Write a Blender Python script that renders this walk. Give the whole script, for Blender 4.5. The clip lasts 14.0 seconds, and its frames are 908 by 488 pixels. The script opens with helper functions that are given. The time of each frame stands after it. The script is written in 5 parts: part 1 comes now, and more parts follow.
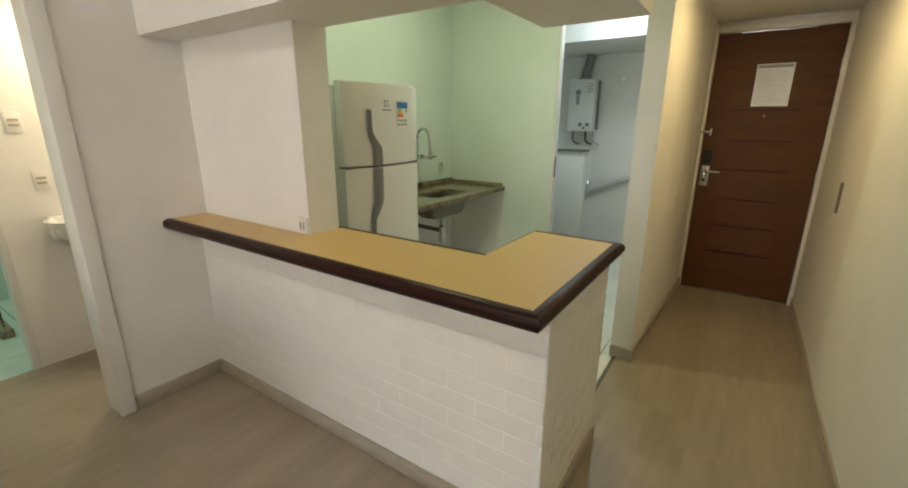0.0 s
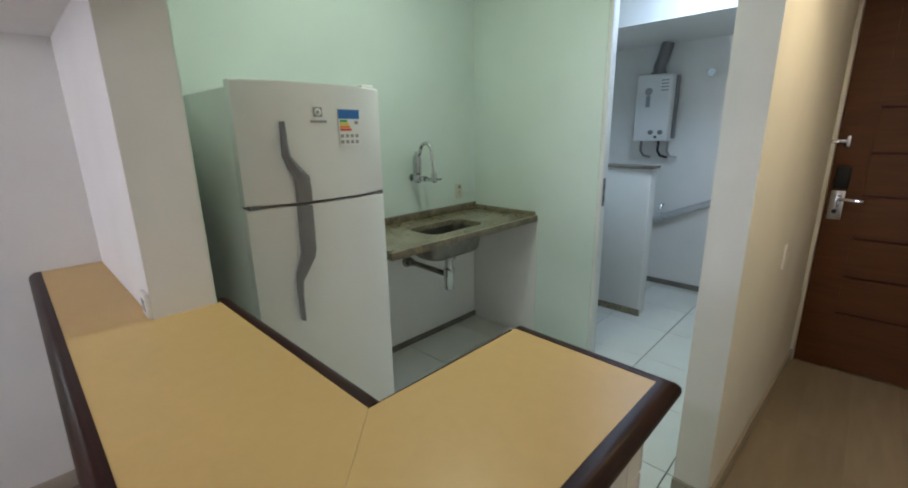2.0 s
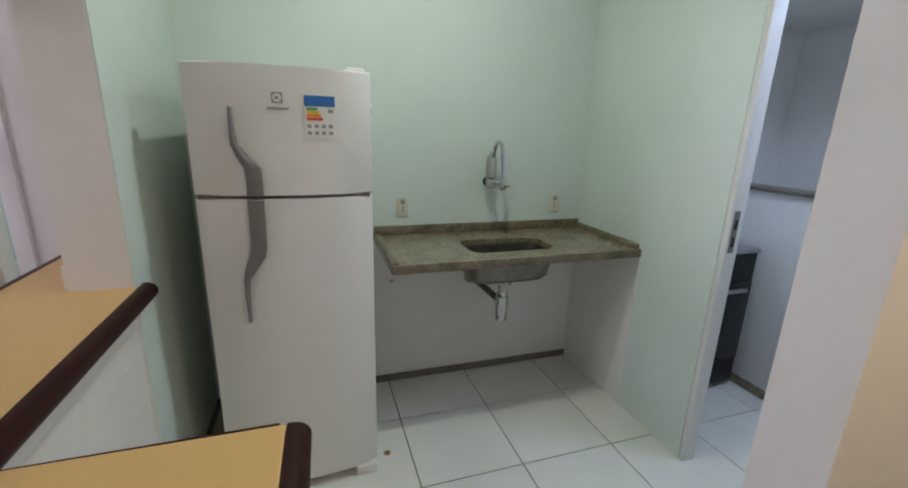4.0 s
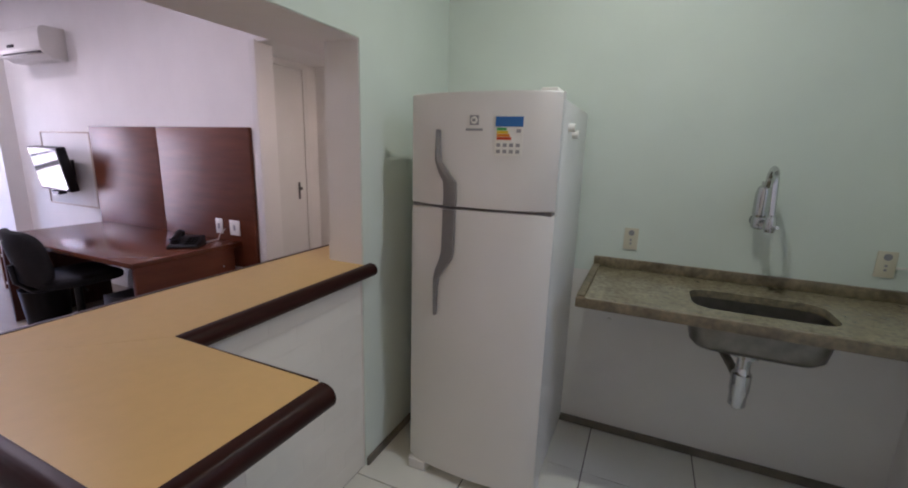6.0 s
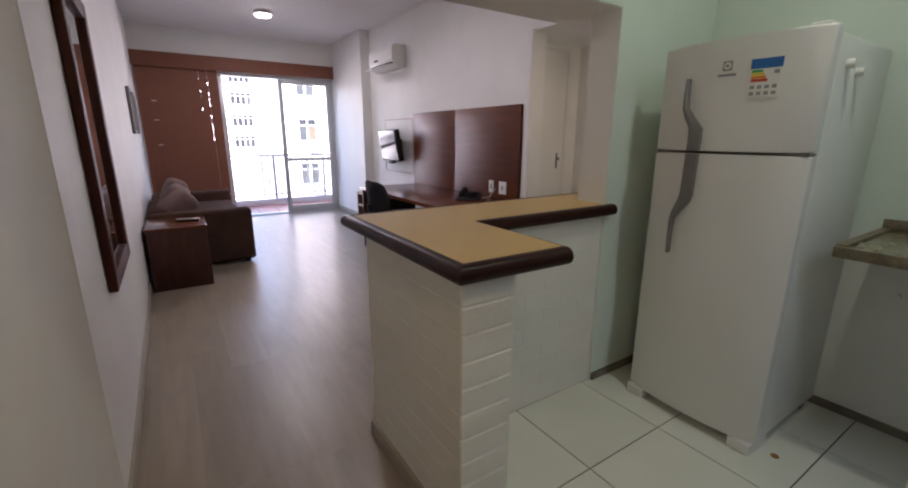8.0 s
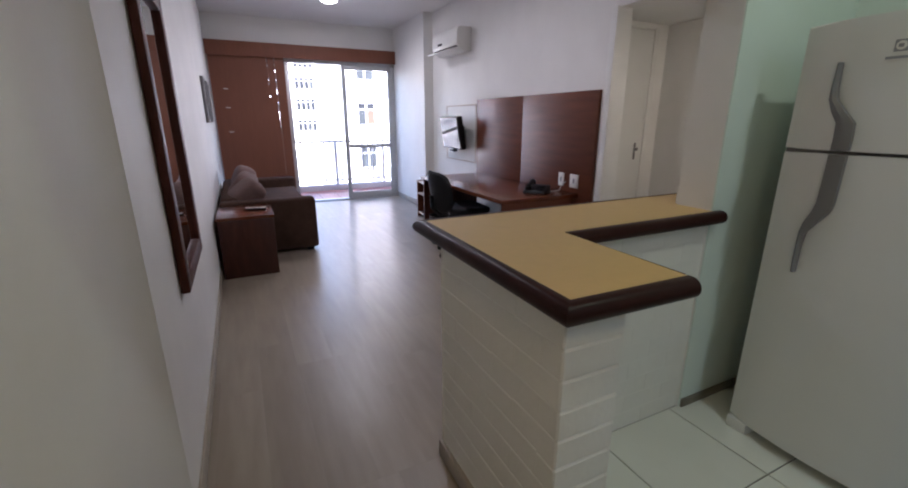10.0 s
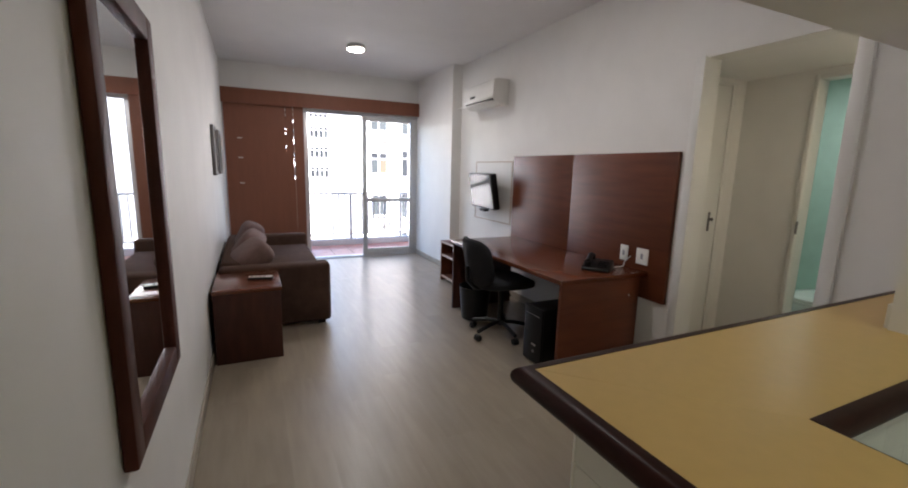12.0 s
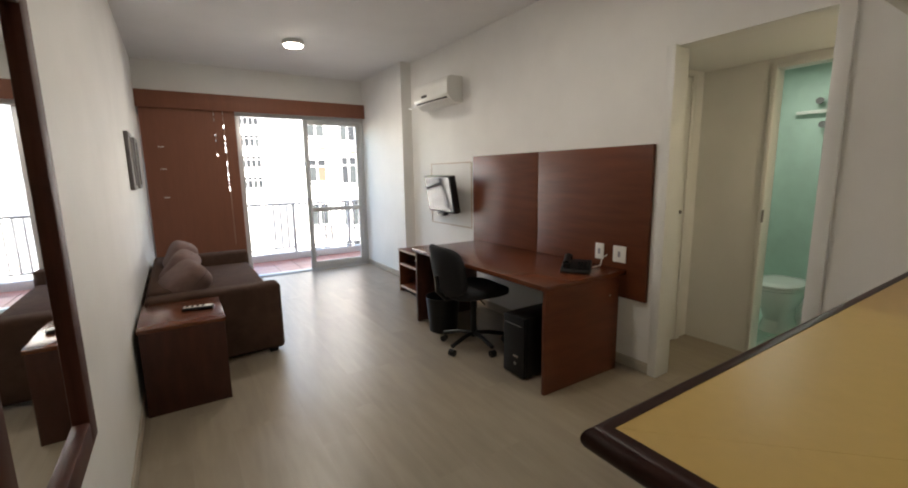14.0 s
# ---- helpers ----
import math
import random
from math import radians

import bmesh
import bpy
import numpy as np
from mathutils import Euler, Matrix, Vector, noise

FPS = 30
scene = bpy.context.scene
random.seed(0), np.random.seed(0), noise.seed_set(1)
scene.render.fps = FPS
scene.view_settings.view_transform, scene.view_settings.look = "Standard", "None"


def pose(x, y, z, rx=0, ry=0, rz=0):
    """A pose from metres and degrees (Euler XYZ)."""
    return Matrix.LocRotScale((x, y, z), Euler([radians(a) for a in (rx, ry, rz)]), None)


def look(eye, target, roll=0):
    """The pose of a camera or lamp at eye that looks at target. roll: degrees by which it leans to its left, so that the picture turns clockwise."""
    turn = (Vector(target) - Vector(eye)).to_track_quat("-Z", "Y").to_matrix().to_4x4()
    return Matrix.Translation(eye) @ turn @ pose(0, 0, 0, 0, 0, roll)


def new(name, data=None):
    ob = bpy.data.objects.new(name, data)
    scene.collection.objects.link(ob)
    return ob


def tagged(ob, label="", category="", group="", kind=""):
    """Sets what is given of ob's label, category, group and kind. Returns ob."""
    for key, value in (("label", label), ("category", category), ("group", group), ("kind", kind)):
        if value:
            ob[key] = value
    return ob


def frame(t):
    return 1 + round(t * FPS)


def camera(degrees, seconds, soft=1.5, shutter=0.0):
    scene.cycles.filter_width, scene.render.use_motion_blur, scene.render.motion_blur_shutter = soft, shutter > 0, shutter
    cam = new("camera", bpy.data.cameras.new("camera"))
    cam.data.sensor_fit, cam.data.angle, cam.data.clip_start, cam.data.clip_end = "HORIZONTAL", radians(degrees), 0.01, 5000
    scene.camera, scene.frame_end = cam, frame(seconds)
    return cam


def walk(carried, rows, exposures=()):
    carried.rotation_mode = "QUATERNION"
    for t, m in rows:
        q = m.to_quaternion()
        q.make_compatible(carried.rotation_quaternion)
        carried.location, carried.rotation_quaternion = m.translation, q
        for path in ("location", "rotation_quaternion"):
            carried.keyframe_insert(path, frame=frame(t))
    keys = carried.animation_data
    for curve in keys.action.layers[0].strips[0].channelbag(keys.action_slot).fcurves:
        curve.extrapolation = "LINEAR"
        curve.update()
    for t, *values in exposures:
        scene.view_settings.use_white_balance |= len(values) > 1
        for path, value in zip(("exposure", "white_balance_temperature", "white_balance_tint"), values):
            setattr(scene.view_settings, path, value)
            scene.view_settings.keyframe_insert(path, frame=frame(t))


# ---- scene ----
cam = camera(93.3, 14.0, soft=1.9)
PATH = [
    (0, (0.103, 0.146, 1.435), (-0.963, 1.749, 0.893), 0.3),
    (0.5, (0.001, 0.371, 1.414), (-1.066, 1.977, 0.881), -1.9),
    (1, (0.033, 0.622, 1.436), (-1.094, 2.185, 0.9), 0.3),
    (1.5, (0.016, 0.84, 1.468), (-1.229, 2.312, 0.934), 0.0),
    (2, (-0.051, 1.109, 1.455), (-1.396, 2.5, 0.952), -0.9),
    (2.5, (0.026, 1.343, 1.471), (-1.609, 2.382, 0.973), -0.6),
    (2.7, (0.051, 1.431, 1.487), (-1.608, 2.423, 0.973), -0.4),
    (4.8, (0.002, 2.244, 1.441), (-1.921, 2.435, 0.923), 3.3),
    (5, (-0.009, 2.269, 1.458), (-1.938, 2.327, 0.935), 3.3),
    (5.5, (-0.048, 2.415, 1.45), (-1.94, 1.979, 0.967), 0.5),
    (6, (-0.039, 2.525, 1.423), (-1.825, 1.73, 1.0), 1.7),
    (6.5, (0.086, 2.58, 1.391), (-1.632, 1.638, 0.993), 0.1),
    (7, (0.156, 2.696, 1.346), (-1.401, 1.508, 0.94), -1.1),
    (7.5, (0.246, 2.779, 1.305), (-1.037, 1.304, 0.883), -0.9),
    (8, (0.299, 2.82, 1.271), (-0.763, 1.196, 0.785), 0.2),
    (8.2, (0.297, 2.828, 1.257), (-0.713, 1.208, 0.66), 0.4),
    (10.3, (0.291, 2.531, 1.339), (-0.546, 0.797, 0.798), 0.0),
    (10.5, (0.301, 2.483, 1.351), (-0.566, 0.756, 0.834), -0.2),
    (11, (0.272, 2.29, 1.376), (-0.631, 0.568, 0.906), -0.6),
    (11.5, (0.241, 2.062, 1.385), (-0.635, 0.311, 0.976), 1.0),
    (12, (0.256, 1.877, 1.397), (-0.585, 0.095, 1.053), 1.4),
    (12.5, (0.297, 1.675, 1.396), (-0.63, -0.07, 1.086), 1.3),
    (13, (0.308, 1.576, 1.393), (-0.687, -0.133, 1.094), 0.7),
    (13.5, (0.298, 1.52, 1.383), (-0.744, -0.158, 1.07), -0.3),
    (14, (0.278, 1.549, 1.384), (-0.788, -0.111, 1.057), -0.9),
]
EXPOSURES = [
    (0.0, 3.84, 7200, 9), (0.5, 3.88, 6900, 10), (1.0, 3.84, 6250, 10), (1.5, 3.82, 5950, 13), (2.5, 3.76, 5650, 20), (5.0, 3.86, 5800, 33), (5.5, 3.9, 5800, 35), (6.0, 3.44, 5850, 39), (6.5, 3.07, 5850, 38), (7.0, 3.03, 5800, 35), (7.5, 3.08, 5850, 33), (8.0, 3.06, 6150, 27),
    (10.5, 3.1, 5700, 22), (11.0, 3.15, 6050, 21), (11.5, 3.13, 6150, 21), (12.0, 3.1, 6300, 15), (12.5, 3.12, 6900, 11), (14.0, 3.15, 7000, 10),
]
walk(cam, [(t, look(eye, target, roll)) for t, eye, target, roll in PATH], EXPOSURES)

# ---- world, sun and lamps ----
world = bpy.data.worlds.new("sky")
scene.world = world
world.use_nodes = True
wn = world.node_tree
sky = wn.nodes.new("ShaderNodeTexSky")
sky.sky_type, sky.sun_disc = "NISHITA", False
sky.sun_elevation, sky.sun_rotation = radians(37.5), radians(14)
wn.links.new(sky.outputs[0], wn.nodes["Background"].inputs[0])
wn.nodes["Background"].inputs[1].default_value = 0.15


def lamp(name, kind, m, energy, colour, size=0.3, size_y=None):
    data = bpy.data.lights.new(name, kind)
    data.energy, data.color = energy, colour
    if kind == "AREA":
        data.shape, data.size, data.size_y = ("RECTANGLE", size, size_y) if size_y else ("DISK", size, size)
    elif kind == "SUN":
        data.angle = radians(0.5)
    else:
        data.shadow_soft_size = size
    ob = new(name, data)
    ob.matrix_world = m
    return ob


lamp("sun", "SUN", look((3, 12, 9.5), (0, 0, 0)), 5.0, (1.0, 0.97, 0.93))
LIVING_LAMPS = ((-3.23, 1.7), (-0.55, 0.75))     # window-side ceiling light, then an unseen one added to brighten the hall end
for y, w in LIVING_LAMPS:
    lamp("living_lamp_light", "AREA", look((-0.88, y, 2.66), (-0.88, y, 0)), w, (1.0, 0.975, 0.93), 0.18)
lamp("kitchen_light", "AREA", look((-1.33, 2.48, 2.68), (-1.33, 2.48, 0)), 0.74, (0.89, 1.0, 0.70), 0.08)
lamp("service_light", "AREA", look((-0.95, 3.98, 2.52), (-0.95, 3.98, 0)), 0.8, (0.70, 0.88, 1.0), 0.3)
lamp("hall_light", "AREA", look((0.16, 2.95, 2.19), (0.16, 2.95, 0)), 0.48, (1.0, 0.77, 0.38), 0.2)
lamp("vestibule_light", "AREA", look((-2.95, 1.12, 2.09), (-3.0, 1.12, 0)), 0.56, (1.0, 0.87, 0.62), 0.15)
lamp("bathroom_light", "AREA", look((-4.2, -0.05, 2.3), (-4.2, -0.05, 0)), 0.78, (0.92, 1.0, 0.93), 0.25)

# ---- materials ----


def mat(name, base, rough=0.5, metal=0.0, vary=0.06, scale=6.0, bump=0.0, bump_scale=60.0, random_tint=0.0, stretch=(1, 1, 1), stain=None, gloss=0.5, coat=0.0):
    """A procedural surface: a base colour that drifts at two scales, with fine relief."""
    m = bpy.data.materials.new(name)
    m.use_nodes = True
    nt = m.node_tree
    b = nt.nodes["Principled BSDF"]
    b.inputs["Roughness"].default_value, b.inputs["Metallic"].default_value = rough, metal
    b.inputs["Specular IOR Level"].default_value = gloss
    b.inputs["Coat Weight"].default_value = coat
    b.inputs["Coat Roughness"].default_value = 0.12
    co = nt.nodes.new("ShaderNodeTexCoord")
    mp = nt.nodes.new("ShaderNodeMapping")
    mp.inputs["Scale"].default_value = stretch
    if random_tint:
        # alike pieces take their grain from their place in the room, each shifted by chance
        geo, oi0, add = (nt.nodes.new(k) for k in ("ShaderNodeNewGeometry", "ShaderNodeObjectInfo", "ShaderNodeVectorMath"))
        sh = nt.nodes.new("ShaderNodeMath")
        sh.operation, sh.inputs[1].default_value = "MULTIPLY", 7.0
        nt.links.new(oi0.outputs["Random"], sh.inputs[0])
        nt.links.new(geo.outputs["Position"], add.inputs[0])
        nt.links.new(sh.outputs[0], add.inputs[1])
        nt.links.new(add.outputs[0], mp.inputs[0])
    else:
        nt.links.new(co.outputs["Object"], mp.inputs[0])
    last = None

    def layer(sc, detail, lo, hi, prev):
        n = nt.nodes.new("ShaderNodeTexNoise")
        n.inputs["Scale"].default_value, n.inputs["Detail"].default_value = sc, detail
        nt.links.new(mp.outputs[0], n.inputs["Vector"])
        r = nt.nodes.new("ShaderNodeMapRange")
        r.inputs["From Min"].default_value, r.inputs["From Max"].default_value = 0.3, 0.7
        r.inputs["To Min"].default_value, r.inputs["To Max"].default_value = lo, hi
        nt.links.new(n.outputs["Fac"], r.inputs["Value"])
        if prev is None:
            return r.outputs[0]
        x = nt.nodes.new("ShaderNodeMath")
        x.operation = "MULTIPLY"
        nt.links.new(prev, x.inputs[0])
        nt.links.new(r.outputs[0], x.inputs[1])
        return x.outputs[0]

    last = layer(scale, 6, 1 - vary, 1 + vary, None)
    last = layer(scale * 0.17, 2, 1 - vary * 0.7, 1 + vary * 0.7, last)
    if random_tint:
        oi = nt.nodes.new("ShaderNodeObjectInfo")
        r = nt.nodes.new("ShaderNodeMapRange")
        r.inputs["To Min"].default_value, r.inputs["To Max"].default_value = 1 - random_tint, 1 + random_tint
        nt.links.new(oi.outputs["Random"], r.inputs["Value"])
        x = nt.nodes.new("ShaderNodeMath")
        x.operation = "MULTIPLY"
        nt.links.new(last, x.inputs[0])
        nt.links.new(r.outputs[0], x.inputs[1])
        last = x.outputs[0]
    v = nt.nodes.new("ShaderNodeVectorMath")
    v.operation = "SCALE"
    v.inputs[0].default_value = base
    nt.links.new(last, v.inputs["Scale"])
    colour = v.outputs[0]
    if stain:
        tone, amount, sc = stain
        n = nt.nodes.new("ShaderNodeTexNoise")
        n.inputs["Scale"].default_value, n.inputs["Detail"].default_value = sc, 8
        nt.links.new(mp.outputs[0], n.inputs["Vector"])
        r = nt.nodes.new("ShaderNodeMapRange")
        r.inputs["From Min"].default_value, r.inputs["From Max"].default_value = 0.5, 0.72
        r.inputs["To Max"].default_value = amount
        nt.links.new(n.outputs["Fac"], r.inputs["Value"])
        mx = nt.nodes.new("ShaderNodeMix")
        mx.data_type = "RGBA"
        nt.links.new(r.outputs[0], mx.inputs["Factor"])
        nt.links.new(colour, mx.inputs["A"])
        mx.inputs["B"].default_value = (*tone, 1)
        colour = mx.outputs["Result"]
    nt.links.new(colour, b.inputs["Base Color"])
    if bump:
        n = nt.nodes.new("ShaderNodeTexNoise")
        n.inputs["Scale"].default_value, n.inputs["Detail"].default_value = bump_scale, 5
        nt.links.new(mp.outputs[0], n.inputs["Vector"])
        bp = nt.nodes.new("ShaderNodeBump")
        bp.inputs["Strength"].default_value, bp.inputs["Distance"].default_value = bump, 0.004
        nt.links.new(n.outputs["Fac"], bp.inputs["Height"])
        nt.links.new(bp.outputs[0], b.inputs["Normal"])
    return m


def glow(name, colour, strength):
    m = bpy.data.materials.new(name)
    m.use_nodes = True
    b = m.node_tree.nodes["Principled BSDF"]
    b.inputs["Base Color"].default_value = (*colour, 1)
    b.inputs["Emission Color"].default_value = (*colour, 1)
    b.inputs["Emission Strength"].default_value = strength
    return m


def glass(name, tint=(1, 1, 1), rough=0.0):
    m = bpy.data.materials.new(name)
    m.use_nodes = True
    b = m.node_tree.nodes["Principled BSDF"]
    b.inputs["Base Color"].default_value = (*tint, 1)
    b.inputs["Transmission Weight"].default_value, b.inputs["Roughness"].default_value = 1.0, rough
    b.inputs["IOR"].default_value = 1.03
    return m


WHITE = mat("white_paint", (0.80, 0.785, 0.755), 0.6, vary=0.03, scale=3, bump=0.12, bump_scale=90)
CEIL = mat("ceiling_paint", (0.82, 0.81, 0.79), 0.75, vary=0.02, scale=3)
MINT = mat("mint_paint", (0.70, 0.78, 0.72), 0.5, vary=0.03, scale=3, bump=0.1, bump_scale=80)
BRICK = mat("white_painted_brick", (0.79, 0.775, 0.73), 0.5, vary=0.018, scale=9, bump=0.35, bump_scale=45, random_tint=0.008, stain=((0.45, 0.43, 0.4), 0.06, 4))
GLOSS = mat("white_gloss_paint", (0.76, 0.75, 0.72), 0.35, vary=0.02, scale=4, bump=0.04)
LAMINATE = mat("tan_laminate", (0.61, 0.405, 0.155), 0.36, vary=0.022, scale=30, bump=0.02, bump_scale=200, gloss=0.3)
LIP = mat("dark_stained_wood", (0.028, 0.008, 0.0065), 0.36, vary=0.25, scale=14, stretch=(1, 1, 8), bump=0.05, gloss=0.17)
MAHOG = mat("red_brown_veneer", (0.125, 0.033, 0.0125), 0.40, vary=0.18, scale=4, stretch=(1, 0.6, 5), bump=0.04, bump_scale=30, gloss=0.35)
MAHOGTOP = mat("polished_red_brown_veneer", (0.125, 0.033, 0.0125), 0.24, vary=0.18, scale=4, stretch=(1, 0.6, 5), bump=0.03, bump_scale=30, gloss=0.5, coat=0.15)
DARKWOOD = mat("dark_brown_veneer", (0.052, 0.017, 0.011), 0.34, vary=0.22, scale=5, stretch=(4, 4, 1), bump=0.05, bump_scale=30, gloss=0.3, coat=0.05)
DOORWOOD = mat("walnut_door_veneer", (0.098, 0.036, 0.0115), 0.5, vary=0.15, scale=4, stretch=(1.2, 1, 12), bump=0.06, bump_scale=20, gloss=0.25)
PLANK = mat("grey_beige_laminate_plank", (0.32, 0.265, 0.20), 0.34, vary=0.085, scale=7, stretch=(3.2, 0.45, 1), bump=0.03, bump_scale=30, random_tint=0.04, stain=((0.23, 0.185, 0.135), 0.42, 1.1), gloss=0.5)
TILE = mat("white_floor_tile", (0.77, 0.77, 0.70), 0.25, vary=0.04, scale=5, random_tint=0.03, bump=0.02, stain=((0.45, 0.42, 0.34), 0.2, 2.5))
GROUT = mat("grey_grout", (0.12, 0.11, 0.10), 0.85, vary=0.2, scale=20)
SKIRT = mat("grey_brown_skirting", (0.40, 0.35, 0.285), 0.45, vary=0.1, scale=8, stretch=(1, 1, 4))
DARKSKIRT = mat("grey_brown_tile_skirting", (0.17, 0.15, 0.12), 0.4, vary=0.2, scale=12)
GRANITE = mat("speckled_granite", (0.26, 0.22, 0.14), 0.24, vary=0.24, scale=55, stain=((0.10, 0.085, 0.06), 0.8, 38), coat=0.2)
WORNGRANITE = mat("stained_granite_edge", (0.22, 0.175, 0.11), 0.4, vary=0.3, scale=45, stain=((0.06, 0.042, 0.025), 0.8, 10))
STEEL = mat("brushed_steel", (0.48, 0.48, 0.49), 0.28, 1.0, vary=0.06, scale=30)
DULLSTEEL = mat("dull_stained_steel", (0.22, 0.205, 0.18), 0.38, 1.0, vary=0.2, scale=18)
CHROME = mat("chrome", (0.55, 0.56, 0.57), 0.14, 1.0, vary=0.02)
FRIDGE = mat("white_enamel", (0.74, 0.73, 0.71), 0.28, vary=0.015, scale=3, bump=0.05, bump_scale=350)
GREYPLASTIC = mat("grey_plastic", (0.18, 0.17, 0.17), 0.35, vary=0.05)
GREYHANDLE = mat("silver_grey_plastic", (0.18, 0.168, 0.168), 0.3, vary=0.05)
BLACKP = mat("black_plastic", (0.008, 0.008, 0.009), 0.38, vary=0.1, gloss=0.3)
BLACKF = mat("black_fabric", (0.008, 0.008, 0.010), 0.9, vary=0.2, scale=60, bump=0.2, bump_scale=300)
WHITEP = mat("white_plastic", (0.78, 0.77, 0.73), 0.35, vary=0.02)
CREAMP = mat("yellowed_cream_plastic", (0.66, 0.63, 0.50), 0.4, vary=0.03)
ALU = mat("white_aluminium", (0.56, 0.565, 0.57), 0.35, 0.3, vary=0.03)
SOFA = mat("brown_suede_fabric", (0.070, 0.040, 0.029), 0.95, vary=0.14, scale=14, bump=0.25, bump_scale=250, gloss=0.15)
CUSHION = mat("taupe_brown_fabric", (0.155, 0.092, 0.078), 0.9, vary=0.12, scale=18, bump=0.25, bump_scale=250)
BLIND = mat("terracotta_blind", (0.20, 0.070, 0.036), 0.6, vary=0.06, scale=10, stretch=(10, 1, 0.6), bump=0.1, bump_scale=200)
BALC = mat("red_balcony_tile", (0.42, 0.17, 0.13), 0.4, vary=0.1, scale=8, random_tint=0.05)
FACADE = mat("white_render_facade", (0.55, 0.54, 0.53), 0.8, vary=0.05, scale=0.6)
WINDARK = mat("dark_window_glass", (0.014, 0.016, 0.019), 0.6, vary=0.2, scale=1, gloss=0.15)
WINGREY = mat("grey_window_glass", (0.022, 0.026, 0.028), 0.5, vary=0.2, scale=1, gloss=0.2)
WINFRAME = mat("white_window_frame", (0.35, 0.35, 0.36), 0.5, vary=0.03)
CURTAIN = mat("ochre_curtain", (0.075, 0.034, 0.02), 0.8, vary=0.1, scale=3)
BATHTILE = mat("pale_green_bath_tile", (0.54, 0.68, 0.605), 0.2, vary=0.05, scale=6, random_tint=0.03)
PORCELAIN = mat("white_porcelain", (0.80, 0.80, 0.77), 0.12, vary=0.02, coat=0.3)
ORANGE_RUST = mat("rust", (0.30, 0.14, 0.04), 0.8, vary=0.3, scale=60)
PAPER = mat("white_paper", (0.78, 0.77, 0.73), 0.7, vary=0.02)
SHEET = mat("cool_white_sheet", (0.72, 0.77, 0.84), 0.35, vary=0.03)
INK = mat("grey_print", (0.30, 0.30, 0.32), 0.7)
BLUE = mat("blue_print", (0.02, 0.14, 0.42), 0.5)
GREEN = mat("green_print", (0.05, 0.35, 0.10), 0.5)
YELLOW = mat("yellow_print", (0.75, 0.52, 0.03), 0.5)
RED = mat("red_print", (0.6, 0.07, 0.03), 0.5)
ORANGE = mat("orange_print", (0.75, 0.25, 0.02), 0.5)
PRINT = mat("muted_grey_brown_print", (0.20, 0.17, 0.14), 0.6, vary=0.5, scale=6)
MIRROR = mat("mirror_silver", (0.88, 0.89, 0.88), 0.02, 1.0, vary=0.0)
PANE = glass("clear_glass")
SCREEN = mat("dark_screen", (0.01, 0.011, 0.013), 0.08, vary=0.02, gloss=0.4)
LAMPGLOW = glow("lamp_diffuser", (1.0, 0.94, 0.86), 5.0)
GREENGLASS = glass("green_shower_glass", (0.75, 0.93, 0.84), 0.02)
FRAMEWOOD = mat("dark_red_brown_frame_wood", (0.075, 0.021, 0.013), 0.5, vary=0.2, scale=6, stretch=(4, 4, 1), gloss=0.2)
RAILPAINT = mat("grey_rail_paint", (0.42, 0.41, 0.41), 0.5, vary=0.05)
PALEINK = mat("pale_print", (0.48, 0.48, 0.48), 0.7)
ASPHALT = mat("asphalt", (0.06, 0.06, 0.06), 0.9, vary=0.15, scale=1)
WOODEDGE = mat("pale_wood_edge", (0.50, 0.40, 0.32), 0.4, vary=0.08, scale=10)

# ---- mesh helpers ----


def box(bm, x0, x1, y0, y1, z0, z1, bevel=0.0, seg=2):
    x0, x1, y0, y1, z0, z1 = min(x0, x1), max(x0, x1), min(y0, y1), max(y0, y1), min(z0, z1), max(z0, z1)
    v = [bm.verts.new((x, y, z)) for x in (x0, x1) for y in (y0, y1) for z in (z0, z1)]
    made = [bm.faces.new([v[i] for i in q]) for q in ((0, 1, 3, 2), (4, 6, 7, 5), (0, 4, 5, 1), (2, 3, 7, 6), (0, 2, 6, 4), (1, 5, 7, 3))]
    if bevel:
        edges = list({e for fc in made for e in fc.edges})
        bmesh.ops.bevel(bm, geom=edges, offset=bevel, segments=seg, affect="EDGES", profile=0.5)
    return bm


def slab(x0, x1, y0, y1, z0, z1, bevel=0.0, seg=2):
    return box(bmesh.new(), x0, x1, y0, y1, z0, z1, bevel, seg)


def prism(bm, outline, z0, z1):
    """A solid over an outline of x, y, counterclockwise, between two heights."""
    low = [bm.verts.new((x, y, z0)) for x, y in outline]
    high = [bm.verts.new((x, y, z1)) for x, y in outline]
    n = len(outline)
    bm.faces.new(low[::-1]), bm.faces.new(high)
    for i in range(n):
        bm.faces.new((low[i], low[(i + 1) % n], high[(i + 1) % n], high[i]))
    return bm


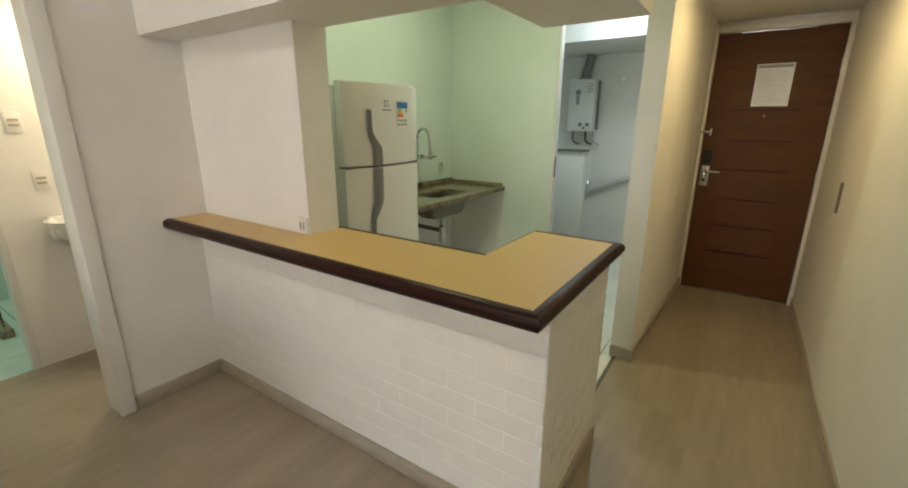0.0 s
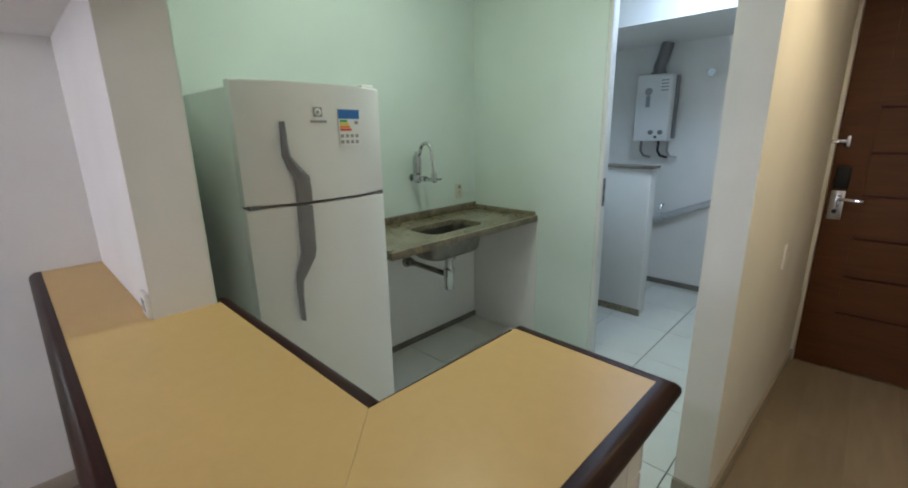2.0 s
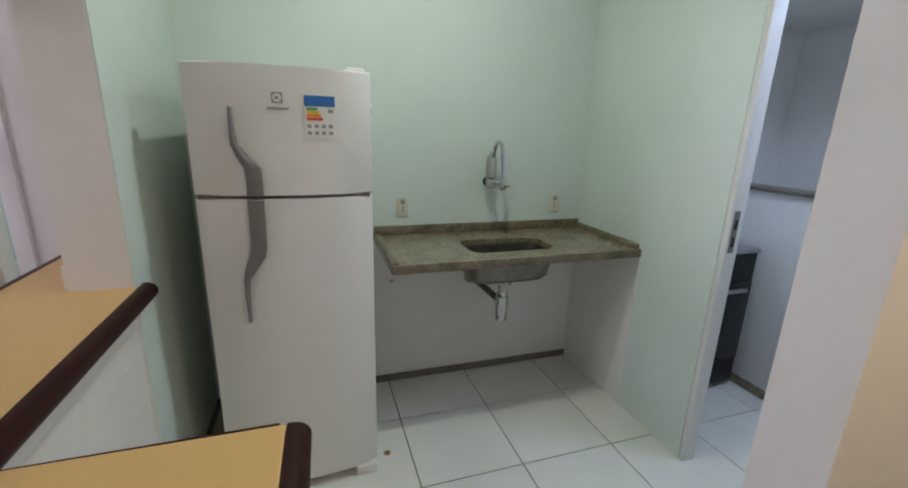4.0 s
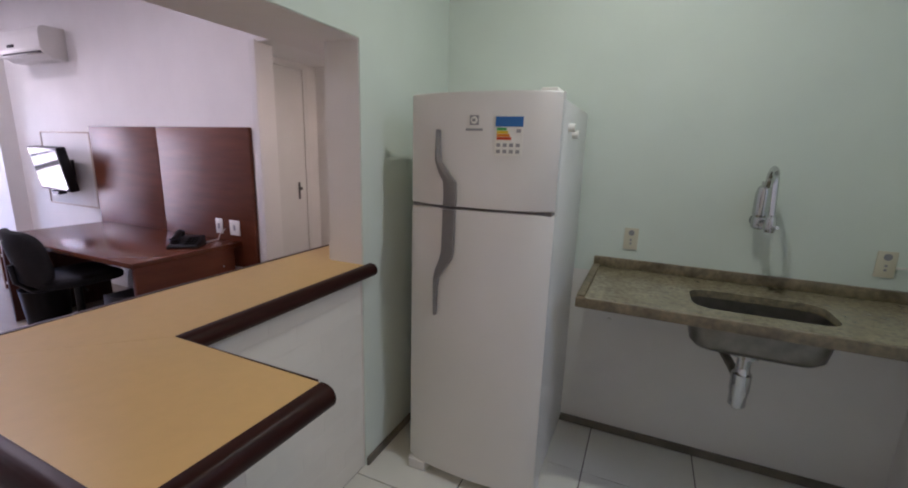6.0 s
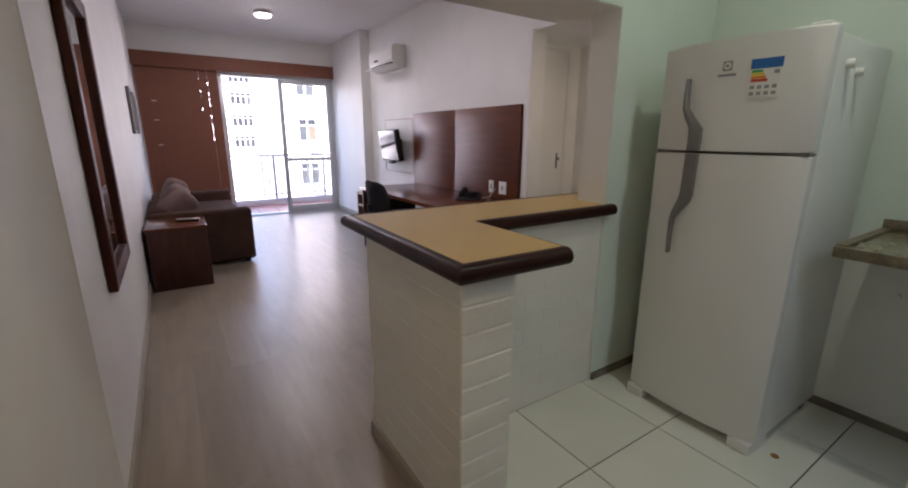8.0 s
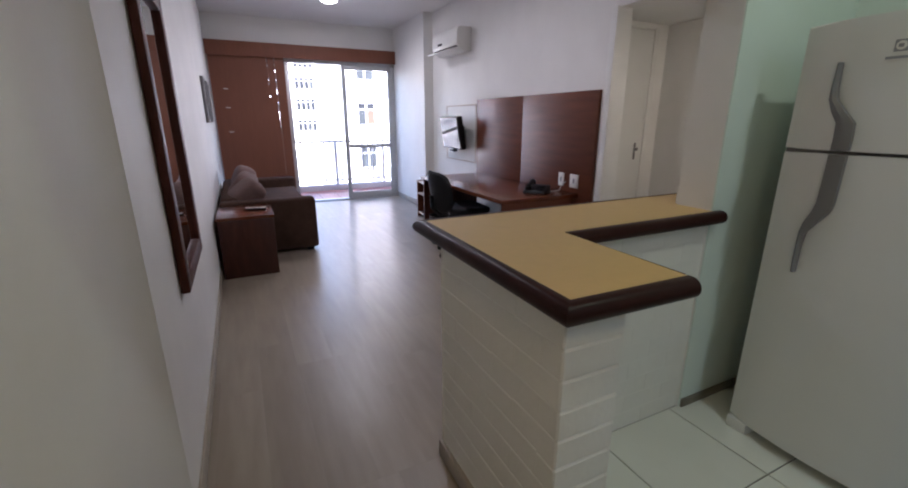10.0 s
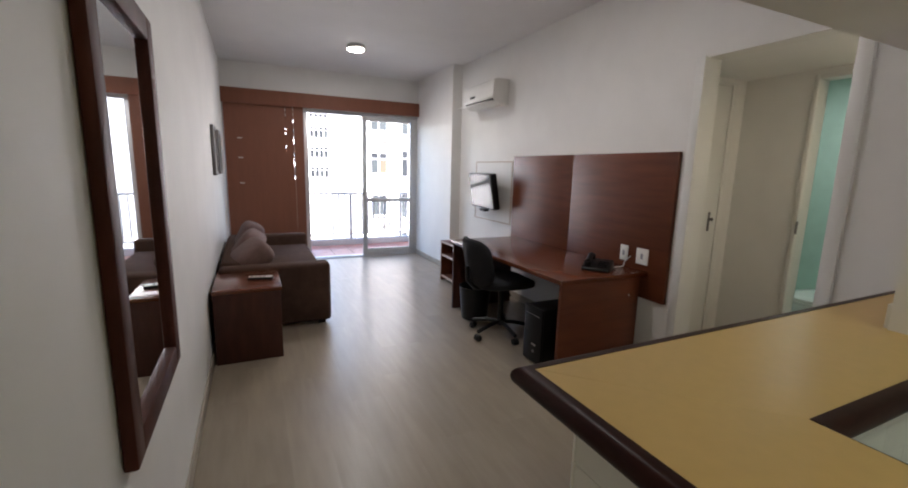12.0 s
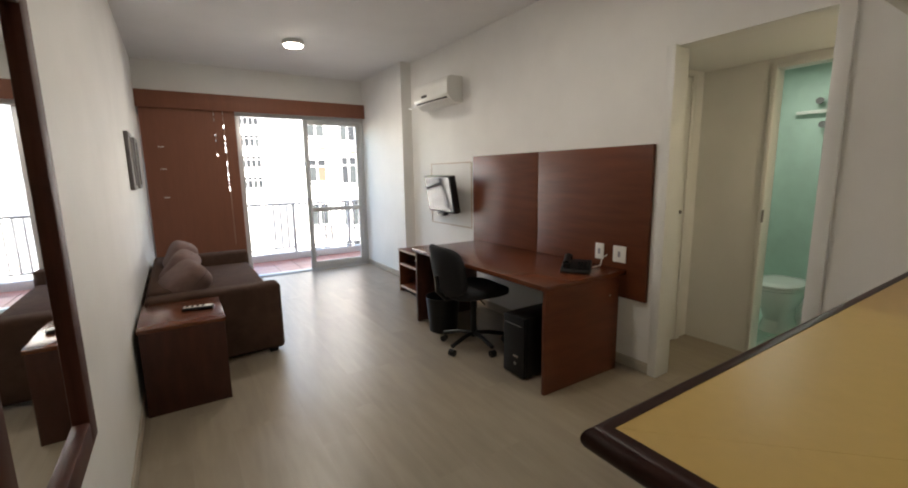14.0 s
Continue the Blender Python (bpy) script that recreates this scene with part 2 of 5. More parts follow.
def rod(bm, a, b, r0, r1=None, n=14):
    """A round bar from a to b."""
    a, b = Vector(a), Vector(b)
    r1 = r0 if r1 is None else r1
    q = (b - a).to_track_quat("Z", "Y")
    rings = [[bm.verts.new(c + q @ Vector((r * math.cos(2 * math.pi * i / n), r * math.sin(2 * math.pi * i / n), 0))) for i in range(n)] for c, r in ((a, r0), (b, r1))]
    for i in range(n):
        bm.faces.new((rings[0][i], rings[0][(i + 1) % n], rings[1][(i + 1) % n], rings[1][i]))
    bm.faces.new(rings[0][::-1]), bm.faces.new(rings[1])
    return bm


def pipe(bm, points, r, n=10):
    """A bent tube through points."""
    pts = [Vector(p) for p in points]
    rings, up = [], None
    for i, p in enumerate(pts):
        d = (pts[min(i + 1, len(pts) - 1)] - pts[max(i - 1, 0)]).normalized()
        if up is None:
            up = d.orthogonal().normalized()
        up = (up - d * up.dot(d)).normalized()
        side = d.cross(up)
        rings.append([bm.verts.new(p + r * (math.cos(2 * math.pi * k / n) * up + math.sin(2 * math.pi * k / n) * side)) for k in range(n)])
    for s, e in zip(rings, rings[1:]):
        for k in range(n):
            bm.faces.new((s[k], s[(k + 1) % n], e[(k + 1) % n], e[k]))
    bm.faces.new(rings[0][::-1]), bm.faces.new(rings[-1])
    return bm


def lathe(bm, profile, centre=(0, 0, 0), n=24, sx=1.0, sy=1.0):
    """Turns a profile of radius, height about the z axis."""
    c = Vector(centre)
    rings = [[bm.verts.new(c + Vector((sx * r * math.cos(2 * math.pi * i / n), sy * r * math.sin(2 * math.pi * i / n), z))) for i in range(n)] for r, z in profile]
    for s, e in zip(rings, rings[1:]):
        for i in range(n):
            bm.faces.new((s[i], s[(i + 1) % n], e[(i + 1) % n], e[i]))
    bm.faces.new(rings[0][::-1]), bm.faces.new(rings[-1])
    return bm


def mesh_of(name, bm, material, smooth=True):
    bmesh.ops.recalc_face_normals(bm, faces=bm.faces)
    me = bpy.data.meshes.new(name)
    bm.to_mesh(me)
    bm.free()
    me.materials.append(material)
    if smooth:
        me.shade_smooth()
        me.set_sharp_from_angle(angle=radians(35))
    return me


def part(name, bm, material, parent=None, label=""):
    ob = new(name, mesh_of(name, bm, material))
    ob.parent = parent
    if label:
        tagged(ob, label)
    return ob


def thing(name, place, label, category, group="", turn=0.0):
    ob = new(name)
    ob.empty_display_size = 0.1
    ob.matrix_world = pose(*place, 0, 0, turn)
    return tagged(ob, label, category, group)


def structure(name, bm, material, label, category):
    return tagged(part(name, bm, material), label, category, "", "structure")


# ---- the shell ----
W, EL, EH, S, N = -2.32, 0.57, 0.61, -4.75, 4.42   # west wall, east walls, window wall, entrance wall
CZ = 2.735                                          # living ceiling
HZ = 2.215                                          # hall ceiling
KW, KN, KS = -2.215, 3.58, 1.485                    # kitchen west, north, south faces

floor = structure("floor", slab(-2.6, 0.76, -4.90, 4.60, -0.12, -0.008), GROUT, "grey beige wood-look laminate floor of living room and hall", "floor")
structure("subfloor_bathroom", slab(-5.1, -2.6, -1.2, 1.6, -0.12, -0.009), GROUT, "screed under the bathroom floor", "floor")
structure("subfloor_service", slab(-2.6, -0.3, 4.60, 5.6, -0.12, -0.009), GROUT, "screed under the service area floor", "floor")
structure("ceiling", slab(-2.44, 0.76, -4.9, 2.765, CZ, CZ + 0.12), CEIL, "plain white painted ceiling", "ceiling")
structure("ceiling_hall", slab(-0.43, 0.76, 2.769, 4.6, HZ, CZ + 0.12), CEIL, "lowered white ceiling over the entrance hall", "ceiling")
structure("ceiling_kitchen", slab(-2.44, -0.43, 2.765, 3.70, CZ + 0.002, CZ + 0.12), CEIL, "white ceiling over the kitchen", "ceiling")
structure("ceiling_service", slab(-2.44, -0.3, 3.70, 5.5, 2.60, 2.72), CEIL, "white ceiling of the service area", "ceiling")
structure("ceiling_bathroom", slab(-5.1, -3.34, -1.2, 1.6, 2.35, 2.47), CEIL, "white ceiling of the bathroom", "ceiling")

structure("ceiling_vestibule", slab(-3.34, -2.44, -0.56, 1.5, 2.118, 2.47), CEIL, "low white ceiling of the vestibule", "ceiling")
structure("wall_east", slab(EL, 0.76, S - 0.15, 1.2, 0, CZ), WHITE, "off-white painted living room wall", "wall")
structure("wall_east_hall", prism(bmesh.new(), ((EL, 1.2), (0.76, 1.2), (0.76, 4.6), (EH, 4.6), (EH, 1.36), (EL + 0.006, 1.215)), 0, CZ), WHITE, "off-white painted entrance hall wall", "wall")
bm = slab(-2.18, EL, S - 0.15, S, 2.20, CZ)
structure("wall_south", bm, WHITE, "white wall strip above the balcony door", "wall")
bm = slab(-2.44, W, S - 0.15, 0.0, 0, CZ)
box(bm, -2.44, W, 0.765, 1.325, 0, CZ)
box(bm, -2.44, W, 0.0, 0.765, 2.11, CZ)
structure("wall_west", bm, WHITE, "off-white painted wall behind the desk", "wall")
structure("pilaster", slab(W, -2.18, S - 0.15, -3.435, 0, CZ), WHITE, "white plastered pilaster beside the balcony door", "pilaster")
bm = slab(-2.44, -1.445, 1.325, KS, 0, 1.82)
structure("wall_nook", bm, WHITE, "white wall pier at the end of the bar counter", "wall")
bm = prism(bmesh.new(), ((-2.44, 1.14), (-0.26, 1.14), (-0.26, 1.99), (-0.68, 1.99), (-0.68, 1.486), (-2.44, 1.486)), 1.82, CZ)
structure("soffit", bm, WHITE, "L-shaped dropped white bulkhead above the bar counter", "bulkhead")
bm = slab(KW - 0.12, KW, KS + 0.001, KN + 0.12, 0, CZ)
structure("wall_kitchen_west", bm, MINT, "pale mint painted kitchen wall", "wall")
bm = slab(KW, -1.225, KN, KN + 0.06, 0, CZ)
box(bm, -1.225, -0.43, KN, KN + 0.06, 2.42, CZ)
structure("wall_kitchen_north", bm, MINT, "pale mint painted kitchen wall beside the service door", "wall")
# same wall paint; white colour imitates its look out of the greenish lamp's light
structure("wall_kitchen_lower", slab(KW, KW + 0.002, 2.0, KN - 0.002, 0.042, 0.862), WHITE, "kitchen wall under the worktop, whitened for shade from the greenish lamp", "wall")
structure("wall_kitchen_lower_north", slab(KW + 0.002, -1.640, KN - 0.002, KN, 0.0, 0.862), WHITE, "kitchen wall under the worktop, whitened for shade from the greenish lamp", "wall")
structure("wall_kitchen_south", slab(KW, -1.447, KS, KS + 0.006, 0, CZ), MINT, "mint painted back of the wall pier", "wall")
structure("wall_bulkhead_mint", slab(-1.447, -0.69, 1.486, 1.491, 1.823, CZ), MINT, "mint painted kitchen side of the bulkhead", "wall")
bm = prism(bmesh.new(), ((-0.43, 2.776), (-0.306, 2.766), (-0.235, 4.42), (-0.235, 4.6), (-0.43, 4.6)), 0, CZ)
structure("wall_hall", bm, WHITE, "off-white wall between entrance hall and service area", "wall")
bm = slab(-0.235, -0.20, N + 0.03, 4.6, 0, HZ)
box(bm, 0.575, EH, N + 0.03, 4.6, 0, HZ)
box(bm, -0.20, 0.575, N + 0.03, 4.6, 2.135, HZ)
structure("wall_entrance", bm, WHITE, "wall strips round the entrance door", "wall")
structure("wall_behind_entrance", slab(-0.5, 0.9, 4.75, 4.8, -0.1, 2.5), WHITE, "plain corridor wall behind the entrance door", "wall")

# service area
bm = slab(-2.44, -0.3, 5.34, 5.46, 0, 2.6)
structure("wall_service_back", bm, WHITE, "white tiled-look back wall of the service area", "wall")
structure("wall_service_west", slab(-2.44, -2.32, 3.70, 5.34, 0, 2.6), WHITE, "white side wall of the service area", "wall")
structure("wall_service_east", slab(-0.43, -0.30, 4.6, 5.34, 0, 2.6), WHITE, "white side wall of the service area", "wall")
structure("soffit_service", slab(-2.32, -0.43, 4.42, 5.34, 2.175, 2.6), WHITE, "dropped white bulkhead in the service area", "bulkhead")

# vestibule and bathroom
bm = slab(-3.34, -3.24, -0.435, 0.15, 0, 2.118)
box(bm, -3.34, -3.24, 0.67, 1.5, 0, 2.118)
box(bm, -3.34, -3.24, 0.15, 0.67, 2.07, 2.118)
structure("wall_vestibule_far", bm, WHITE, "off-white wall with the bathroom doorway", "wall")
bm = slab(-3.24, -2.44, -0.435, -0.315, 0, 2.118)
structure("wall_vestibule_south", bm, WHITE, "off-white end wall of the vestibule", "wall")
structure("wall_vestibule_north", slab(-3.24, -2.44, 1.32, 1.485, 0, 2.118), WHITE, "off-white wall behind the washbasin", "wall")
structure("wall_bathroom_far", slab(-4.98, -4.86, -1.0, 1.5, 0, 2.35), BATHTILE, "pale green bathroom wall", "wall")
structure("wall_bathroom_south", slab(-4.86, -3.34, -1.0, -0.88, 0, 2.35), BATHTILE, "pale green bathroom wall", "wall")
structure("wall_bathroom_north", slab(-4.86, -3.34, 1.38, 1.5, 0, 2.35), BATHTILE, "pale green bathroom wall", "wall")
structure("wall_bathroom_east", slab(-3.34, -3.335, -0.88, -0.435, 0, 2.35), BATHTILE, "pale green bathroom wall", "wall")

# skirting
SK = 0.075
bm = slab(EL - 0.012, EL, S, 1.2, 0, SK, 0.003)
structure("baseboard", bm, SKIRT, "grey-brown wooden baseboard", "baseboard")
structure("baseboard_hall_east", prism(bmesh.new(), ((EL - 0.011, 1.2005), (EL + 0.003, 1.2005), (EL + 0.0065, 1.2145), (EH + 0.0005, 1.36), (EH + 0.0005, N), (EH - 0.012, N), (EH - 0.012, 1.36), (EL - 0.006, 1.2145)), 0, SK), SKIRT, "grey-brown wooden baseboard", "baseboard")
structure("baseboard_west", slab(W, W + 0.012, -3.435, -0.06, 0, SK, 0.003), SKIRT, "grey-brown wooden baseboard", "baseboard")
structure("baseboard_pilaster", slab(-2.18, -2.168, S, -3.43, 0, SK, 0.003), SKIRT, "grey-brown wooden baseboard", "baseboard")
structure("baseboard_nook", slab(W, W + 0.012, 0.83, 1.266, 0, SK, 0.003), SKIRT, "grey-brown wooden baseboard", "baseboard")
structure("baseboard_counter", slab(W, -0.290, 1.266, 1.2785, 0, SK, 0.003), SKIRT, "grey-brown wooden baseboard", "baseboard")
structure("baseboard_counter_hall", slab(-0.3045, -0.290, 1.266, 1.94, 0, SK, 0.003), SKIRT, "grey-brown wooden baseboard", "baseboard")
bm = prism(bmesh.new(), ((-0.306, 2.750), (-0.293, 2.749), (-0.223, 4.40), (-0.235, 4.40)), 0, SK)
prism(bm, ((-0.43, 2.758), (-0.306, 2.753), (-0.306, 2.7665), (-0.43, 2.7765)), 0, SK)
structure("baseboard_hall_west", bm, SKIRT, "grey-brown wooden baseboard", "baseboard")
structure("baseboard_kitchen", slab(KW, KW + 0.012, KS, KN, 0, 0.042, 0.003), DARKSKIRT, "dark tile baseboard in the kitchen", "baseboard")
structure("baseboard_kitchen_south", slab(-2.2, -1.45, KS + 0.006, KS + 0.018, 0, 0.042, 0.003), DARKSKIRT, "dark tile baseboard in the kitchen", "baseboard")
structure("baseboard_service", slab(-2.32, -0.43, 5.328, 5.34, 0, 0.05, 0.003), DARKSKIRT, "dark tile baseboard in the service area", "baseboard")


# ---- doors and casings ----
def casing(name, bm, label):
    return structure(name, bm, GLOSS, label, "door frame")


bm = slab(-0.275, -0.215, N - 0.02, N + 0.09, 0, 2.18, 0.004)
box(bm, 0.58, 0.609, N - 0.02, N + 0.09, 0, 2.18, 0.004)
box(bm, -0.215, 0.58, N - 0.02, N + 0.09, 2.13, 2.18, 0.004)
casing("door_frame", bm, "white painted entrance door frame")

door = thing("door_1", (0.18, N, 0.0), "walnut veneer entrance door with horizontal grooves, closed", "door")
door["kind"] = "structure"
grooves = (0.37, 0.60, 0.83, 1.075, 1.31, 1.55)
part("stile", slab(-0.392, -0.245, 0.002, 0.042, 0.008, 2.126), DOORWOOD, door)
part("stile", slab(0.222, 0.398, 0.002, 0.042, 0.008, 2.126), DOORWOOD, door)
zs = [0.008] + list(grooves) + [2.126]
for a, b in zip(zs, zs[1:]):
    part("panel", slab(-0.2448, 0.2218, 0.002, 0.042, a + 0.007, b - 0.007), DOORWOOD, door)
# darker wood behind the gaps puts the grooves' shade into the colour
part("core", slab(-0.2446, 0.2216, 0.016, 0.040, 0.012, 2.12), FRAMEWOOD, door)
bm = slab(-0.375, -0.31, -0.012, 0.002, 0.93, 1.10, 0.004)
plate = part("lock_plate", bm, CHROME, door, "chrome lock plate")
bm = rod(bmesh.new(), (-0.335, -0.012, 1.055), (-0.335, -0.055, 1.055), 0.011)
pipe(bm, ((-0.335, -0.05, 1.055), (-0.32, -0.056, 1.055), (-0.23, -0.056, 1.05)), 0.010)
part("lever_handle", bm, CHROME, door, "chrome lever handle")
part("cylinder", rod(bmesh.new(), (-0.345, -0.012, 0.98), (-0.345, -0.022, 0.98), 0.012), BLACKP, door)
part("card_reader", slab(-0.372, -0.305, -0.022, 0.002, 1.11, 1.235, 0.006), BLACKP, door, "black electronic card reader")
bm = slab(-0.43, -0.34, -0.024, -0.008, 1.365, 1.385, 0.003)
box(bm, -0.352, -0.335, -0.03, 0.003, 1.345, 1.405, 0.003)
part("swing_latch", bm, CHROME, door, "chrome security swing latch")
part("peephole", rod(bmesh.new(), (0.0, 0.002, 1.50), (0.0, -0.006, 1.50), 0.009), CHROME, door)
for z in (0.25, 1.05, 1.85):
    part("hinge", rod(bmesh.new(), (0.398, -0.004, z - 0.05), (0.398, -0.004, z + 0.05), 0.007), CHROME, door)
structure("threshold", slab(-0.215, 0.58, N + 0.0, N + 0.10, 0, 0.006, 0.002), GRANITE, "dark threshold strip under the entrance door", "threshold")
notice = thing("notice_sheet", (0.195, N - 0.002, 1.73), "white printed notice sheet in a clear sleeve on the door", "notice")
part("sheet", slab(-0.117, 0.118, -0.002, 0.0015, -0.155, 0.155), SHEET, notice)
part("header", slab(-0.11, 0.11, -0.0035, -0.002, 0.125, 0.148), INK, notice, "dark printed heading bar")
rr = random.Random(5)
for k in range(17):
    part("text_line", slab(-0.1, -0.1 + 0.2 * rr.uniform(0.5, 1), -0.0032, -0.002, 0.105 - k * 0.0145, 0.108 - k * 0.0145), PALEINK, notice)

# frame of the vestibule opening
bm = slab(-2.455, W + 0.02, -0.055, 0.004, 0, 2.12, 0.003)
box(bm, -2.455, W + 0.02, 0.755, 0.82, 0, 2.12, 0.003)
casing("opening_frame", bm, "white painted jambs of the vestibule opening")
# bathroom doorway
bm = slab(-3.35, -3.225, 0.145, 0.175, 0, 2.08, 0.003)
box(bm, -3.35, -3.225, 0.645, 0.675, 0, 2.08, 0.003)
box(bm, -3.35, -3.225, 0.175, 0.645, 2.05, 2.08, 0.003)
casing("bathroom_door_frame", bm, "white painted bathroom door frame")
plate = thing("strike_plate", (-3.24, 0.175, 1.045), "small dark metal strike plate on the bathroom door jamb", "strike plate")
part("plate", slab(0.0, 0.018, -0.006, 0.004, -0.045, 0.045, 0.002), GREYPLASTIC, plate)
# closed bedroom door on the south end of the vestibule
door2 = thing("door_2", (-2.76, -0.315, 0.0), "white painted bedroom door, closed, with a dark metal handle plate", "door")
door2["kind"] = "structure"
part("leaf", slab(-0.30, 0.30, -0.02, 0.010, 0.008, 2.06, 0.003), GLOSS, door2)
bm = slab(-0.36, -0.302, 0.0, 0.018, 0.0, 2.085, 0.004)
box(bm, -0.302, 0.302, 0.0, 0.018, 2.062, 2.085, 0.004)
part("casing", bm, GLOSS, door2, "white painted door casing")
part("handle_plate", slab(-0.225, -0.200, 0.010, 0.015, 0.965, 1.115, 0.003), GREYPLASTIC, door2, "dark metal handle plate")
part("knob", lathe(bmesh.new(), ((0.008, 0.0), (0.008, 0.012), (0.014, 0.016), (0.014, 0.026), (0.008, 0.03)), n=14), GREYPLASTIC, door2, "small dark knob").matrix_basis = pose(-0.212, 0.015, 1.06, -90, 0, 0)
# service doorway jamb
bm = slab(-1.225, -1.20, KN + 0.003, KN + 0.07, 0, 2.42, 0.003)
box(bm, -0.455, -0.43, KN - 0.012, KN + 0.13, 0, 2.43, 0.003)
casing("service_door_frame", bm, "white painted service door frame")
plate = thing("lock_strike", (-1.20, 3.61, 1.09), "worn grey metal lock strike on the service door jamb", "strike plate")
part("plate", slab(0.0, 0.004, -0.014, 0.014, -0.085, 0.085, 0.001), GREYPLASTIC, plate)
part("slot", slab(0.004, 0.0055, -0.007, 0.007, -0.06, -0.02), BLACKP, plate)
part("slot", slab(0.004, 0.0055, -0.007, 0.007, 0.01, 0.05), BLACKP, plate)


# ---- balcony door, blinds, balcony ----
win = thing("window_1", (-0.80, S, 0.0), "white aluminium sliding balcony door, half open", "balcony door")
win["kind"] = "structure"
bm = slab(-1.38, 1.37, -0.12, -0.02, 2.15, 2.20, 0.003)
box(bm, -1.38, -1.335, -0.12, -0.02, 0, 2.15, 0.003)
box(bm, 1.325, 1.37, -0.12, -0.02, 0, 2.15, 0.003)
box(bm, -1.335, 1.325, -0.12, -0.02, 0.0, 0.02, 0.003)
part("window_frame", bm, ALU, win)


def sash(x0, x1, y):
    bm = slab(x0, x0 + 0.07, y, y + 0.035, 0.022, 2.148, 0.003)
    box(bm, x1 - 0.07, x1, y, y + 0.035, 0.022, 2.148, 0.003)
    box(bm, x0 + 0.07, x1 - 0.07, y, y + 0.035, 0.022, 0.12, 0.003)
    box(bm, x0 + 0.07, x1 - 0.07, y, y + 0.035, 2.085, 2.148, 0.003)
    box(bm, x0 + 0.07, x1 - 0.07, y, y + 0.035, 0.86, 0.92, 0.003)
    s = part("sash", bm, ALU, win, "white aluminium sliding sash")
    for z0, z1 in ((0.12, 0.86), (0.92, 2.085)):
        p = part("pane", slab(x0 + 0.068, x1 - 0.068, y + 0.015, y + 0.019, z0, z1), PANE, s)
        p.visible_shadow = False
    return s


s = sash(-1.335, -0.50, -0.065)
part("latch", slab(-0.515, -0.495, -0.03, -0.005, 0.96, 1.06, 0.004), GREYPLASTIC, s, "dark grey latch")
sash(0.28, 1.325, -0.105)
track = thing("bottom_track", (-0.80, S, 0.0), "worn aluminium floor track of the balcony door", "track")
part("rail", slab(-1.33, 1.32, -0.018, 0.012, 0.0, 0.008, 0.002), ALU, track)

val = thing("blind_pelmet", (-0.83, S, 2.19), "terracotta brown pelmet board above the balcony door", "pelmet")
part("board", slab(-1.345, 1.398, 0.075, 0.09, 0.0, 0.195, 0.003), BLIND, val)
part("top_board", slab(-1.345, 1.398, 0.0, 0.075, 0.18, 0.195, 0.002), BLIND, val)
blind = thing("vertical_blind", (0.05, S + 0.05, 0.06), "terracotta brown vertical blind drawn over half the balcony door", "blind")
x, k = 0.50, 0
while x > -0.12:
    part("slat", slab(x - 0.127, x, -0.003 - 0.004 * (k % 2), -0.001 - 0.004 * (k % 2), 0.0, 2.14), BLIND, blind)
    x, k = x - 0.122, k + 1
SLITS = (-0.262, -0.364)
for x0, x1 in ((-0.257, -0.2345), (-0.359, -0.267), (-0.498, -0.369)):
    part("slat", slab(x0, x1, -0.006, -0.004, 0.0, 2.14), BLIND, blind)
rb = random.Random(8)
for x, free in zip(SLITS, (1.58, 1.14)):
    z = free
    part("slat_edge", slab(x - 0.007, x + 0.007, -0.003, -0.001, 0.0, z), BLIND, blind)
    while z < 2.13:
        a = z + rb.uniform(0.015, 0.06)
        b2 = min(a + rb.uniform(0.03, 0.16), 2.14)
        part("slat_edge", slab(x - 0.007, x + 0.007 - rb.choice((0.0, 0.004)), -0.003, -0.001, a, b2), BLIND, blind)
        z = b2
# white dashes laid on the slats imitate light leaking through the blind
for z in (1.08, 1.42, 1.68):
    part("clip", slab(0.29, 0.35, 0.002, 0.004, z, z + 0.008), WHITEP, blind, "small white dash drawn for a light leak")
part("cord", rod(bmesh.new(), (-0.372, 0.012, 0.45), (-0.366, 0.012, 2.13), 0.0018, n=6), WOODEDGE, blind, "thin pale pull cord")

structure("balcony_slab", slab(-2.9, 1.4, -6.05, S - 0.15, -0.16, -0.02), GROUT, "balcony slab", "balcony")
structure("balcony_kerb", slab(-2.9, 1.4, -6.05, -5.93, -0.02, 0.10, 0.004), FACADE, "low white balcony kerb", "kerb")
for name, x in (("balcony_wall_west", -2.9), ("balcony_wall_east", 1.28)):
    structure(name, slab(x, x + 0.12, -5.93, S - 0.15, -0.02, 0.95), FACADE, "white balcony side parapet", "parapet")
structure("facade_west", slab(-6.0, -2.44, S - 0.15, S - 0.02, -3, 6), FACADE, "white outer wall of the own building", "wall")
structure("facade_east", slab(0.76, 6.0, S - 0.15, S - 0.02, -3, 6), FACADE, "white outer wall of the own building", "wall")
rail = thing("balcony_railing", (-0.8, -5.99, 0.10), "pale metal balcony railing with upright bars", "railing")
part("top_rail", slab(-1.98, 2.08, -0.02, 0.02, 0.80, 0.835, 0.004), RAILPAINT, rail)
part("bottom_rail", slab(-1.98, 2.08, -0.012, 0.012, 0.07, 0.095, 0.003), ALU, rail)
x = -1.92
k = 0
